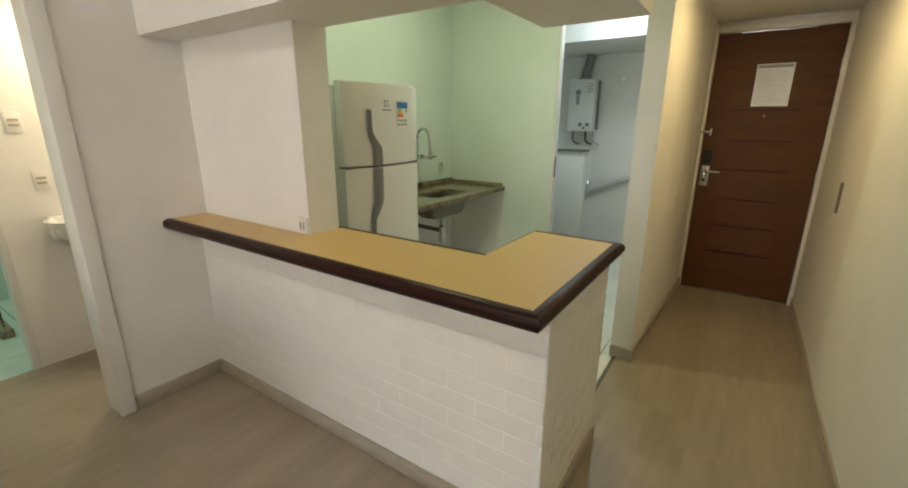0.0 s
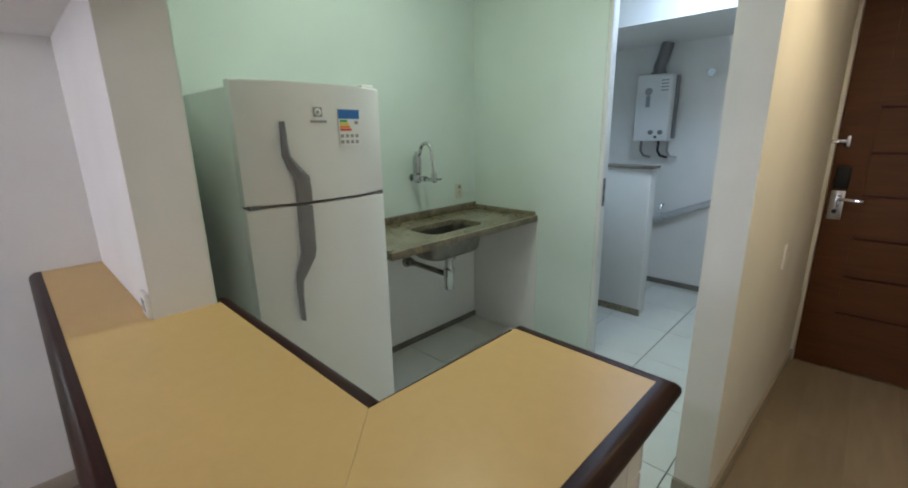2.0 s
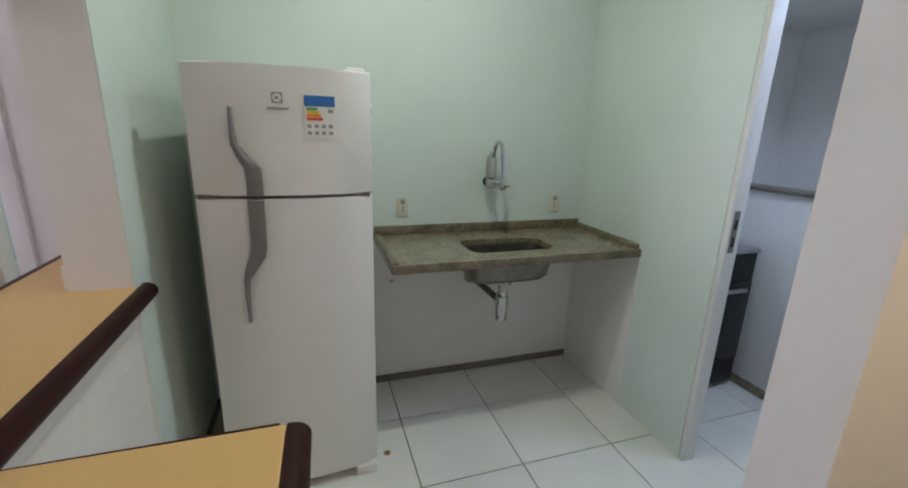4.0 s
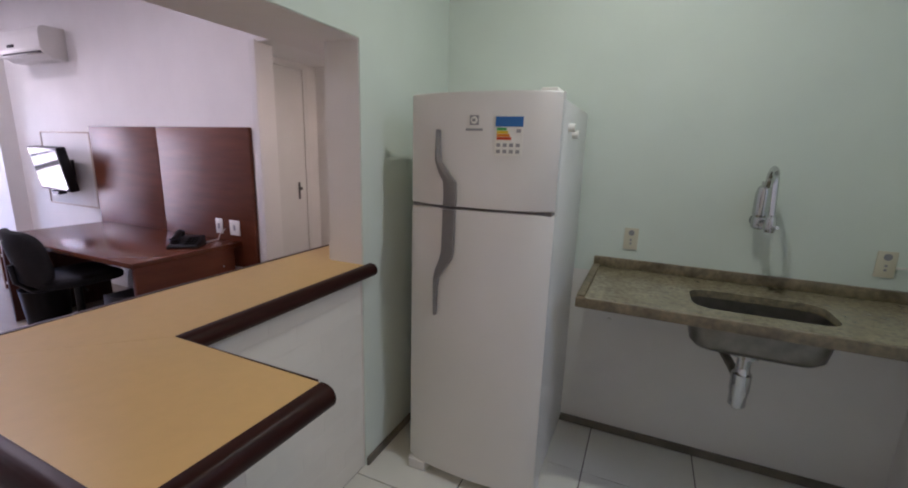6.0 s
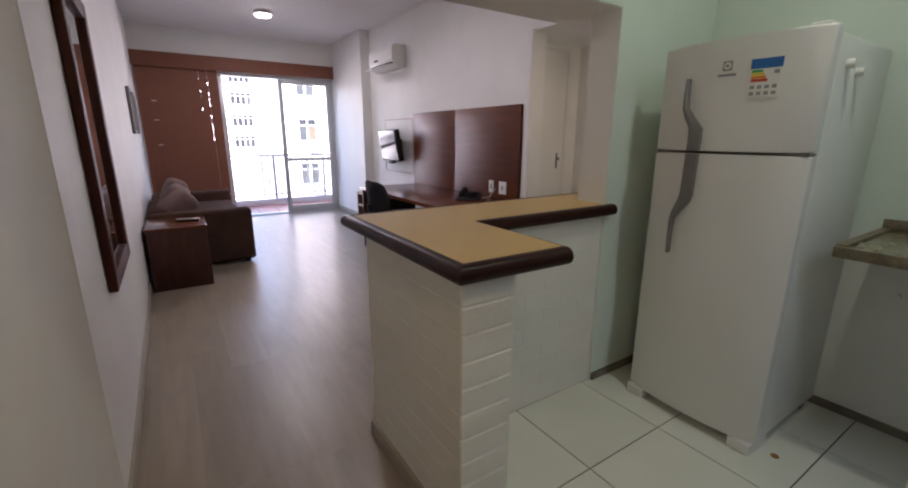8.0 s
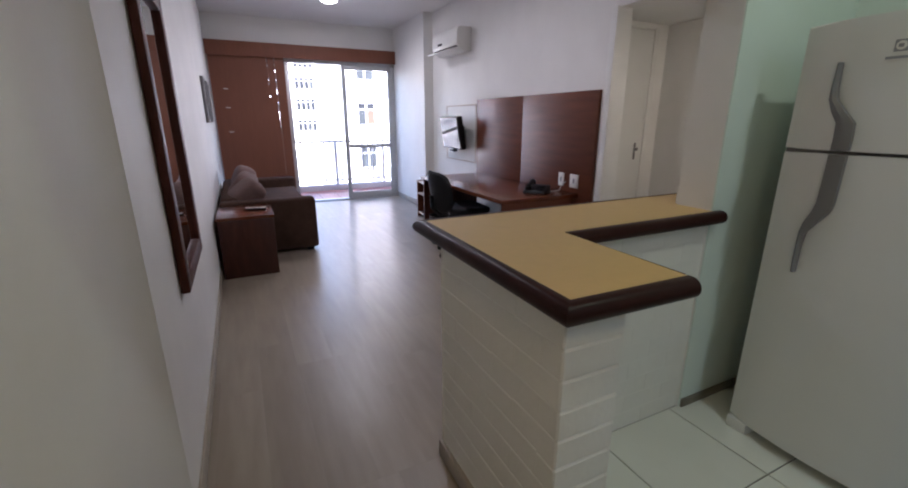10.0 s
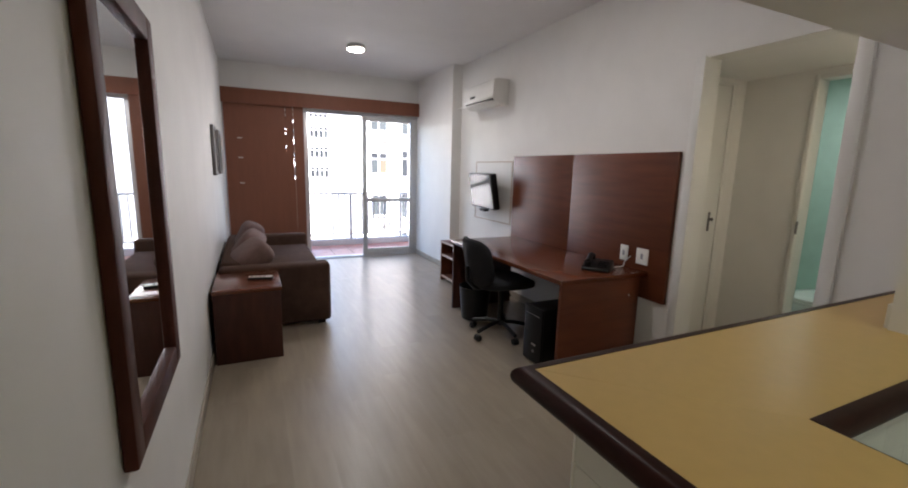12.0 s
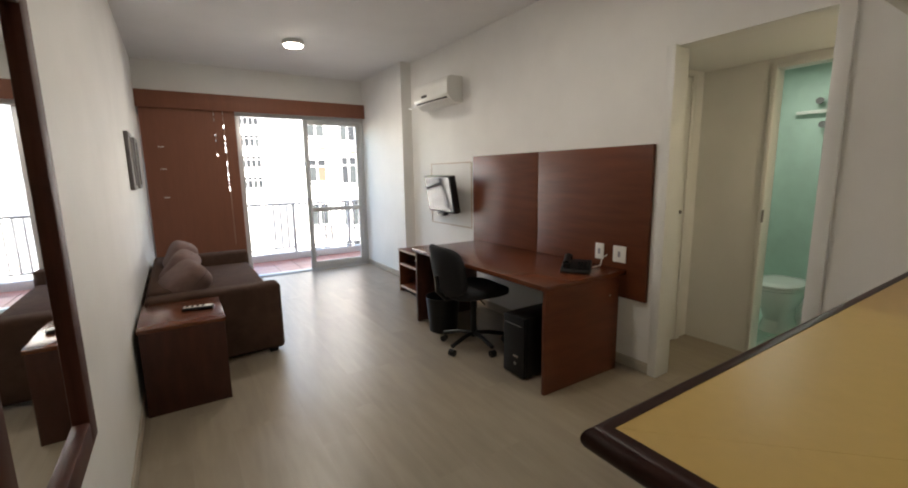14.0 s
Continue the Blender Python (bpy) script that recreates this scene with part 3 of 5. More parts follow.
while x < 2.05:
    r = 0.022 if k % 9 == 4 else 0.012
    part("post" if k % 9 == 4 else "bar", slab(x - r, x + r, -r, r, 0.0 if k % 9 == 4 else 0.095, 0.80), RAILPAINT, rail)
    x, k = x + 0.105, k + 1


# ---- the bar counter ----
CT = 0.955
LX0, LX1 = -0.49, -0.30       # short arm of the low wall
low = structure("low_wall", prism(bmesh.new(), ((W, 1.28), (LX1 - 0.006, 1.28), (LX1 - 0.006, 1.934), (LX0 + 0.006, 1.934), (LX0 + 0.006, 1.479), (-1.443, 1.479), (-1.443, 1.3245), (W, 1.3245)), 0, CT - 0.045), BRICK, "low white painted brick wall carrying the bar top", "low wall")
bar = thing("bar_counter", (-0.66, 1.5, CT), "L-shaped tan laminate bar top with dark rounded wooden edge", "counter")
bm = prism(bmesh.new(), ((W - bar.location.x + 0.002, -0.364), (0.355, -0.364), (0.0, 0.0), (-0.785, 0.0), (-0.785, -0.176), (W - bar.location.x + 0.002, -0.176)), -0.042, 0.0)
part("long_top", bm, LAMINATE, bar)
bm = prism(bmesh.new(), ((0.3556, -0.3636), (0.363, 0.452), (0.005, 0.461), (0.0006, 0.0006)), -0.042, 0.0)
part("short_top", bm, LAMINATE, bar)


def lip(points, closed_ends=True):
    """A half-round wooden edge that follows the rim of the top."""
    bm = bmesh.new()
    prof = [(0.0, 0.0015)] + [(0.011 + 0.028 * math.cos(a), -0.025 + 0.0265 * math.sin(a)) for a in [math.pi / 2 - i * math.pi / 10 for i in range(11)]] + [(0.0, -0.0515)]
    rows = []
    pts = [Vector(p) for p in points]
    for i, p in enumerate(pts):
        d0 = (p - pts[i - 1]).normalized() if i else (pts[1] - p).normalized()
        d1 = (pts[i + 1] - p).normalized() if i + 1 < len(pts) else d0
        n0, n1 = Vector((d0.y, -d0.x)), Vector((d1.y, -d1.x))
        n = (n0 + n1) / (1 + n0.dot(n1))
        rows.append([bm.verts.new((p.x + n.x * o, p.y + n.y * o, z)) for o, z in prof])
    for a, b in zip(rows, rows[1:]):
        for i in range(len(prof) - 1):
            bm.faces.new((a[i], a[i + 1], b[i + 1], b[i]))
        bm.faces.new((a[-1], a[0], b[0], b[-1]))
    bm.faces.new(rows[0]), bm.faces.new(rows[-1][::-1])
    return bm


part("front_edge", lip(((W + 0.664, -0.364), (0.3575, -0.364), (0.364, 0.4535), (0.004, 0.463))), LIP, bar, "dark stained half-round wooden edge")
part("kitchen_edge", lip(((-0.001, 0.001), (-0.82, 0.001))), LIP, bar, "dark stained half-round wooden edge")
part("inner_edge", slab(-0.0035, 0.0, 0.003, 0.45, -0.042, -0.001), LIP, bar)
sock = thing("wall_socket", (-1.50, 1.325, CT + 0.002), "white double socket at the foot of the pier", "socket")
part("plate", slab(-0.012, 0.05, -0.012, 0.0, 0.0, 0.075, 0.003), WHITEP, sock)
part("slot", slab(0.004, 0.012, -0.0135, -0.012, 0.02, 0.055), INK, sock)
part("slot", slab(0.026, 0.034, -0.0135, -0.012, 0.02, 0.055), INK, sock)

# ---- kitchen ----
fr = thing("refrigerator", (-1.85, 1.945, 0.0), "white two-door refrigerator with curved grey handle", "refrigerator")
part("cabinet", slab(-0.33, 0.235, -0.288, 0.288, 0.045, 1.615, 0.012), FRIDGE, fr)


def fridge_door(z0, z1):
    bm = bmesh.new()
    n, ring = 12, []
    for i in range(n + 1):
        y = -0.289 + 0.578 * i / n
        u = 2 * i / n - 1
        ring.append((0.300 + 0.032 * (1 - u * u) - (0.012 if i in (0, n) else 0), y))
    out = [(0.243, -0.289)] + ring + [(0.243, 0.289)]
    prism(bm, out, z0, z1)
    edges = [e for e in bm.edges if abs(e.verts[0].co.z - e.verts[1].co.z) < 1e-6 and e.verts[0].co.x > 0.27 and e.verts[1].co.x > 0.27]
    bmesh.ops.bevel(bm, geom=edges, offset=0.008, segments=3, affect="EDGES", profile=0.5)
    return bm


top_door = part("freezer_door", fridge_door(1.219, 1.632), FRIDGE, fr)
low_door = part("fridge_door", fridge_door(0.048, 1.207), FRIDGE, fr)
part("gasket", slab(0.236, 0.298, -0.28, 0.28, 1.206, 1.220), GREYPLASTIC, fr, "dark gap between the doors")


def handle_strip(path):
    """A sculpted grip: a ribbon that swells towards its middle, raised off the door."""
    bm = bmesh.new()
    rows = []
    for i, (y, z, w) in enumerate(path):
        x = 0.342
        rows.append([bm.verts.new(v) for v in ((x - 0.012, y - w, z), (x + 0.006, y - w * 0.8, z), (x + 0.012, y + w * 0.2, z), (x + 0.006, y + w, z), (x - 0.012, y + w, z))])
    for a, b in zip(rows, rows[1:]):
        for i in range(4):
            bm.faces.new((a[i], a[i + 1], b[i + 1], b[i]))
    bm.faces.new(rows[0]), bm.faces.new(rows[-1][::-1])
    return bm


part("handle", handle_strip(((-0.153, 1.50, 0.006), (-0.153, 1.42, 0.009), (-0.150, 1.385, 0.012), (-0.128, 1.345, 0.021), (-0.103, 1.31, 0.027), (-0.100, 1.26, 0.027), (-0.101, 1.221, 0.027))), GREYHANDLE, top_door, "silver grey curved handle")
part("handle", handle_strip(((-0.102, 1.206, 0.027), (-0.103, 1.12, 0.027), (-0.105, 1.04, 0.027), (-0.112, 1.01, 0.027), (-0.135, 0.965, 0.020), (-0.150, 0.93, 0.011), (-0.153, 0.88, 0.008), (-0.152, 0.775, 0.006))), GREYHANDLE, low_door, "silver grey curved handle")
for y in (-0.24, 0.24):
    bm = prism(bmesh.new(), ((0.18, y - 0.05), (0.322, y - 0.042), (0.322, y + 0.042), (0.18, y + 0.05)), 0.0, 0.047)
    bmesh.ops.bevel(bm, geom=[e for e in bm.edges if min(e.verts[0].co.x, e.verts[1].co.x) > 0.3], offset=0.008, segments=2, affect="EDGES", profile=0.5)
    part("foot", bm, FRIDGE, fr)
    part("rear_foot", slab(-0.29, -0.24, y - 0.03, y + 0.03, 0.0, 0.046), GREYPLASTIC, fr)
part("top_hinge", slab(0.20, 0.29, 0.21, 0.27, 1.615, 1.645, 0.006), WHITEP, fr, "white plastic hinge cover")
part("side_knob", rod(bmesh.new(), (0.14, 0.288, 1.52), (0.14, 0.312, 1.52), 0.016), WHITEP, fr, "white plastic bumper")
part("side_knob", rod(bmesh.new(), (0.04, 0.288, 1.50), (0.04, 0.312, 1.50), 0.016), WHITEP, fr, "white plastic bumper")
bm = slab(0.3315, 0.3332, -0.030, 0.004, 1.517, 1.551)
mark = part("emblem", bm, INK, top_door, "dark square emblem")
part("emblem_disc", rod(bmesh.new(), (0.3330, -0.013, 1.534), (0.3342, -0.013, 1.534), 0.013, n=20), WHITEP, mark)
part("emblem_core", slab(0.3338, 0.3348, -0.020, -0.008, 1.529, 1.539), INK, mark)
part("name_bar", slab(0.3300, 0.3330, -0.045, 0.020, 1.497, 1.505), INK, top_door, "small dark lettering bar")
stk = part("energy_label", slab(0.0, 0.002, -0.049, 0.049, -0.067, 0.067), PAPER, top_door, "white energy label with blue heading")
stk.matrix_basis = pose(0.3268, 0.117, 1.479, 0, 0, 5.1)
part("label_heading", slab(0.002, 0.003, -0.049, 0.049, 0.033, 0.067), BLUE, stk)
for k, (c, w) in enumerate(((GREEN, 0.034), (YELLOW, 0.040), (ORANGE, 0.046), (RED, 0.052))):
    part("label_arrow", slab(0.002, 0.003, -0.043, -0.043 + w, 0.020 - 0.0105 * k, 0.029 - 0.0105 * k), c, stk)
part("label_letter", slab(0.002, 0.003, 0.026, 0.042, 0.013, 0.025), INK, stk)
for k in range(8):
    part("label_text", slab(0.002, 0.003, -0.043 + 0.023 * (k % 4), -0.029 + 0.023 * (k % 4), -0.036 - 0.022 * (k // 4), -0.024 - 0.022 * (k // 4)), INK, stk)

# worktop with sink
SX, SY0, SY1, SZ = -1.640, 2.322, 3.578, 0.893
top = thing("granite_worktop", (KW, 2.94, SZ), "speckled grey-beige granite worktop with backsplash, wall hung", "worktop")
bm = bmesh.new()
x0, x1, y0, y1 = 0.001, SX - KW, SY0 - 2.94, SY1 - 2.94
hx0, hx1, hy0, hy1 = 0.200, 0.450, -0.215, 0.235
outer = [(x0, y0), (x1, y0), (x1, y1), (x0, y1)]
nc = 6


def rounded(x0, x1, y0, y1, r, n):
    pts = []
    for cx, cy, a0 in ((x1 - r, y1 - r, 0), (x0 + r, y1 - r, 90), (x0 + r, y0 + r, 180), (x1 - r, y0 + r, 270)):
        pts += [(cx + r * math.cos(radians(a0 + 90 * i / n)), cy + r * math.sin(radians(a0 + 90 * i / n))) for i in range(n + 1)]
    return pts


hole = rounded(hx0, hx1, hy0, hy1, 0.07, nc)
far = [(x1, y1), (x0, y1), (x0, y0), (x1, y0)]
for z, sgn in ((0.0, 1), (-0.03, -1)):
    hv = [bm.verts.new((x, y, z)) for x, y in hole]
    ov = [bm.verts.new((x, y, z)) for x, y in far]
    m = nc + 1
    for q in range(4):
        for i in range(nc):
            bm.faces.new((hv[q * m + i], hv[q * m + i + 1], ov[q]))
        bm.faces.new((hv[q * m + nc], hv[((q + 1) * m) % (4 * m)], ov[(q + 1) % 4], ov[q]))
    if sgn == 1:
        hu, ou = hv, ov
for i in range(len(hu)):
    bm.faces.new((hu[i], hu[(i + 1) % len(hu)], hv[(i + 1) % len(hu)], hv[i]))
for i in range(4):
    bm.faces.new((ou[i], ou[(i + 1) % 4], ov[(i + 1) % 4], ov[i]))
part("top_slab", bm, GRANITE, top)
part("front_edge", slab(x1 - 0.018, x1 + 0.002, y0, y1, -0.034, 0.006, 0.004), WORNGRANITE, top, "dirt-stained front edge")
part("side_edge", slab(x0 + 0.002, x1 - 0.0185, y0 - 0.001, y0 + 0.018, -0.034, -0.0303, 0.002), GRANITE, top)
part("side_rim", slab(x0 + 0.02, x1 - 0.018, y0, y0 + 0.03, 0.0005, 0.012, 0.003), WORNGRANITE, top, "dirt-stained raised rim")
part("backsplash", slab(x0, x0 + 0.02, y0, y1, 0.0005, 0.048, 0.003), WORNGRANITE, top, "dirt-stained backsplash")
part("side_splash", slab(x0 + 0.02, x1 - 0.018, y1 - 0.02, y1, 0.0005, 0.03, 0.003), GRANITE, top)
sink = thing("sink_basin", (KW + 0.325, 2.95, SZ - 0.03), "undermounted stainless steel sink basin", "sink")
bm = bmesh.new()
loops = []
for k, (o, z) in enumerate(((0.014, 0.0), (0.002, -0.001), (-0.004, -0.07), (-0.012, -0.12), (-0.028, -0.14), (-0.05, -0.15))):
    loops.append([bm.verts.new((x, y, z)) for x, y in rounded(-0.125 - o, 0.125 + o, -0.225 - o, 0.225 + o, 0.07, nc)])
for a, b in zip(loops, loops[1:]):
    for i in range(len(a)):
        bm.faces.new((a[i], a[(i + 1) % len(a)], b[(i + 1) % len(a)], b[i]))
bm.faces.new(loops[-1])
part("bowl", bm, DULLSTEEL, sink)
bm = lathe(bmesh.new(), ((0.046, -0.149), (0.046, -0.163), (0.024, -0.17), (0.024, -0.21)), (0.03, -0.02, 0))
part("drain_tail", bm, CHROME, sink, "chrome drain tail")
trap = part("bottle_trap", lathe(bmesh.new(), ((0.022, -0.20), (0.026, -0.225), (0.034, -0.235), (0.034, -0.305), (0.030, -0.312), (0.030, -0.365), (0.02, -0.375)), (0.03, -0.02, 0)), CHROME, sink, "chrome bottle trap")
part("waste_pipe", pipe(bmesh.new(), ((0.01, -0.02, -0.275), (-0.12, -0.036, -0.262), (-0.24, -0.055, -0.25), (-0.322, -0.065, -0.245)), 0.018), DULLSTEEL, sink, "chrome waste pipe")
part("wall_flange", lathe(bmesh.new(), ((0.040, -0.006), (0.040, 0.006), (0.026, 0.010), (0.026, 0.045), (0.018, 0.05)), (0, 0, 0)), DULLSTEEL, sink, "chrome wall flange").matrix_basis = pose(-0.320, -0.065, -0.245, 0, 90, 0)
# wall tap with filter
tap = thing("wall_tap", (KW, 2.99, 1.165), "chrome wall-mounted kitchen tap with swan neck and filter body", "tap")
part("flange", rod(bmesh.new(), (0.0, -0.03, 0.01), (0.012, -0.03, 0.01), 0.028), CHROME, tap)
part("body", pipe(bmesh.new(), ((0.01, -0.03, 0.01), (0.10, -0.03, 0.006), (0.215, -0.026, 0.004)), 0.013), CHROME, tap)
part("filter", lathe(bmesh.new(), ((0.018, -0.02), (0.028, -0.012), (0.030, 0.02), (0.026, 0.03), (0.030, 0.045), (0.030, 0.12), (0.024, 0.15), (0.013, 0.16), (0.013, 0.175)), (0.060, -0.032, 0.0)), CHROME, tap, "chrome filter body")
part("spout", pipe(bmesh.new(), [(0.072, -0.03, 0.15), (0.085, -0.03, 0.168)] + [(0.140 - 0.053 * math.cos(a), -0.029, 0.172 + 0.056 * math.sin(a)) for a in [i * math.pi / 10 for i in range(1, 11)]] + [(0.200, -0.027, 0.12), (0.208, -0.026, 0.05)], 0.011), CHROME, tap)
part("nozzle", lathe(bmesh.new(), ((0.012, 0.05), (0.018, 0.04), (0.020, 0.0), (0.016, -0.016)), (0.209, -0.026, 0.006)), CHROME, tap)
part("lever", pipe(bmesh.new(), ((0.209, -0.026, 0.004), (0.235, -0.02, 0.010), (0.262, -0.014, 0.016)), 0.006), CHROME, tap)
for x in (0.03, 0.115):
    part("collar", rod(bmesh.new(), (x, -0.03, 0.008), (x + 0.018, -0.03, 0.008), 0.019), CHROME, tap)


def kitchen_socket(y, plug):
    s = thing("kitchen_socket", (KW, y, 1.04), "cream wall socket above the granite worktop" + (" with a short lead" if plug else ""), "socket", "kitchen sockets")
    part("plate", slab(0.0, 0.008, -0.031, 0.031, -0.052, 0.052, 0.003), CREAMP, s)
    part("switch_key", rod(bmesh.new(), (0.008, 0, 0.030), (0.012, 0, 0.030), 0.013), INK, s, "dark round rocker")
    part("hole", rod(bmesh.new(), (0.008, 0, -0.005), (0.0095, 0, -0.005), 0.005), INK, s)
    part("hole", rod(bmesh.new(), (0.008, 0, -0.022), (0.0095, 0, -0.022), 0.005), INK, s)
    if plug:
        part("lead", pipe(bmesh.new(), ((0.010, 0.03, -0.01), (0.014, 0.06, -0.008), (0.010, 0.14, -0.008)), 0.004), WHITEP, s, "short white lead")


kitchen_socket(2.478, False)
kitchen_socket(3.403, True)
cord = thing("power_cord", (-2.16, KS + 0.075, 0.55), "black power cord hanging behind the refrigerator", "cord")
part("cord", pipe(bmesh.new(), ((0.0, 0.0, 0.68), (0.005, 0.01, 0.6), (0.0, 0.0, 0.4), (-0.01, -0.005, 0.2), (0.0, 0.0, 0.0)), 0.008, 8), BLACKP, cord)
part("plug", slab(-0.05, 0.02, -0.02, 0.02, 0.66, 0.70, 0.006), BLACKP, cord)
spot = thing("rusty_spot", (-1.63, 2.288, 0.0), "small rusty stained cap in the floor tile", "floor cap")
part("cap", lathe(bmesh.new(), ((0.016, 0.0), (0.015, 0.002), (0.004, 0.003)), n=14), ORANGE_RUST, spot)
stub = thing("pipe_stub", (KW, 2.42, 0.62), "short capped white pipe end on the wall", "pipe")
part("stub", rod(bmesh.new(), (0, 0, 0), (0.02, 0, 0), 0.012), WHITEP, stub)

# ---- service area ----
dw = structure("partition_service", slab(-1.95, -1.215, 4.43, 4.55, 0, 1.17, 0.004), WHITE, "low white partition in the service area", "partition")
cap = structure("partition_cap", slab(-1.96, -1.20, 4.415, 4.565, 1.17, 1.192, 0.004), DARKSKIRT, "dark stone cap on the low partition", "coping")
structure("baseboard_partition", slab(-1.95, -1.205, 4.418, 4.43, 0, 0.055, 0.003), GRANITE, "dark tile baseboard of the partition", "baseboard")
ht = thing("gas_water_heater", (-1.50, 5.34, 1.355), "white gas water heater hung on the wall", "water heater")
body = part("casing", slab(-0.165, 0.125, -0.19, -0.005, 0.0, 0.56, 0.012), FRIDGE, ht)
part("back_frame", slab(-0.15, 0.134, -0.09, -0.001, 0.02, 0.55, 0.004), GREYHANDLE, ht)
part("eco_label", rod(bmesh.new(), (-0.06, -0.19, 0.42), (-0.06, -0.192, 0.42), 0.032, n=20), INK, body, "round dark label")
part("eco_stem", slab(-0.078, -0.042, -0.192, -0.19, 0.29, 0.385), INK, body)
part("rating_label", slab(0.035, 0.11, -0.192, -0.19, 0.40, 0.54), PAPER, body, "white rating label")
for k in range(4):
    part("label_text", slab(0.042, 0.102, -0.1935, -0.192, 0.42 + 0.027 * k, 0.43 + 0.027 * k), INK, body)
for x in (-0.01, 0.07):
    part("control_knob", rod(bmesh.new(), (x, -0.19, 0.075), (x, -0.212, 0.075), 0.020), GREYHANDLE, body, "grey control knob")
part("display", rod(bmesh.new(), (0.03, -0.19, 0.035), (0.03, -0.198, 0.035), 0.012), BLACKP, body)
for x, c in ((-0.12, GREYPLASTIC), (0.03, BLACKP), (0.11, STEEL)):
    part("hose", pipe(bmesh.new(), ((x, -0.1, 0.0), (x, -0.1, -0.09), (x + 0.02, -0.08, -0.13), (x + 0.05, -0.03, -0.145), (x + 0.05, -0.001, -0.145)), 0.011), c, ht, "flexible connection hose")
flue = part("flue", pipe(bmesh.new(), ((-0.02, -0.1, 0.56), (-0.02, -0.1, 0.63), (0.005, -0.1, 0.70), (0.035, -0.1, 0.818)), 0.05, 16), GREYHANDLE, ht, "grey metal flue pipe")
part("flue_collar", lathe(bmesh.new(), ((0.065, 0.0), (0.065, 0.02)), (-0.02, -0.1, 0.56)), GREYHANDLE, ht)
vp = thing("wall_pipe", (-1.5, 5.34, 0.63), "grey plastic waste pipe running along the wall", "pipe")
part("pipe", pipe(bmesh.new(), ((-0.2, -0.04, -0.10), (0.1, -0.04, 0.03), (0.5, -0.04, 0.20), (0.9, -0.04, 0.36)), 0.03), ALU, vp)
part("elbow", rod(bmesh.new(), (0.06, -0.04, 0.012), (0.12, -0.04, 0.04), 0.042), ALU, vp)
part("tap", pipe(bmesh.new(), ((0.1, 0.0, 0.14), (0.1, -0.06, 0.14), (0.1, -0.075, 0.11)), 0.012), CHROME, vp, "chrome garden tap")
vent = thing("pipe_outlet", (-1.12, 5.34, 1.90), "chrome valve stub on the service wall", "valve")
part("stem", rod(bmesh.new(), (0, 0, 0), (0, -0.05, 0), 0.016), CHROME, vent)
part("cap", rod(bmesh.new(), (0, -0.05, 0), (0, -0.06, 0), 0.028), CHROME, vent)
ck = thing("black_cooker", (-1.92, 4.10, 0.0), "black freestanding cooker standing in the service area", "cooker")
part("body", slab(-0.26, 0.30, -0.27, 0.27, 0.03, 0.84, 0.008), BLACKP, ck)
part("door_glass", slab(0.30, 0.318, -0.25, 0.25, 0.2, 0.68, 0.006), SCREEN, ck)
part("door_bar", slab(0.318, 0.34, -0.2, 0.2, 0.62, 0.645, 0.006), STEEL, ck, "steel door bar")
part("hob", slab(-0.26, 0.31, -0.275, 0.275, 0.84, 0.862, 0.006), STEEL, ck, "steel hob top")
for y in (-0.22, 0.22):
    part("foot", slab(0.2, 0.25, y - 0.02, y + 0.02, 0, 0.03), BLACKP, ck)
sw = thing("light_switch", (-0.275, 3.54, 0.88), "white light switch plate on the hall wall", "switch")
sw.rotation_euler = (0, 0, -0.0437)
part("plate", slab(0.0, 0.012, -0.036, 0.036, -0.058, 0.058, 0.003), WHITEP, sw)
part("rocker", slab(0.012, 0.016, -0.015, 0.015, -0.025, 0.025, 0.002), WHITEP, sw)
sw = thing("intercom_slot", (EH, 3.52, 1.02), "narrow dark metal plate on the hall wall", "wall plate")
part("plate", slab(-0.008, 0.0, -0.03, 0.03, -0.09, 0.09, 0.002), GREYPLASTIC, sw)

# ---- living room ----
# the second fixture is an unseen addition that goes with the added lamp
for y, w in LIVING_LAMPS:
    ob = thing("ceiling_light", (-0.88, y, CZ), "round white ceiling light, switched on; the second is unseen, added for light", "ceiling light", "living room ceiling lights")
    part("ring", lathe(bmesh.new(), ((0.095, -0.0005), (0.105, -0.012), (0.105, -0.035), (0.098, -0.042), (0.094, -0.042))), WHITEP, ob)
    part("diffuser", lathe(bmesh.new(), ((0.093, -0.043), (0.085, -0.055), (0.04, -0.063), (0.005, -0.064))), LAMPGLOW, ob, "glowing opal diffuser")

ac = thing("air_conditioner", (W, -2.64, 2.10), "white split air conditioner with open louvre on the wall", "air conditioner")
bm = bmesh.new()
prof = [(0.002, 0.265), (0.155, 0.265), (0.185, 0.245), (0.195, 0.20), (0.195, 0.085), (0.15, 0.03), (0.10, 0.0), (0.002, 0.0)]
ends = [[bm.verts.new((x, y, z)) for x, z in prof] for y in (-0.36, 0.36)]
bm.faces.new(ends[0]), bm.faces.new(ends[1][::-1])
for i in range(len(prof)):
    bm.faces.new((ends[0][i], ends[0][(i + 1) % len(prof)], ends[1][(i + 1) % len(prof)], ends[1][i]))
bmesh.ops.bevel(bm, geom=[e for e in bm.edges], offset=0.006, segments=2, affect="EDGES", profile=0.5)
part("body", bm, WHITEP, ac)
lou = part("louvre", slab(-0.075, 0.075, -0.335, 0.335, -0.006, 0.006, 0.004), WHITEP, ac, "white swing louvre")
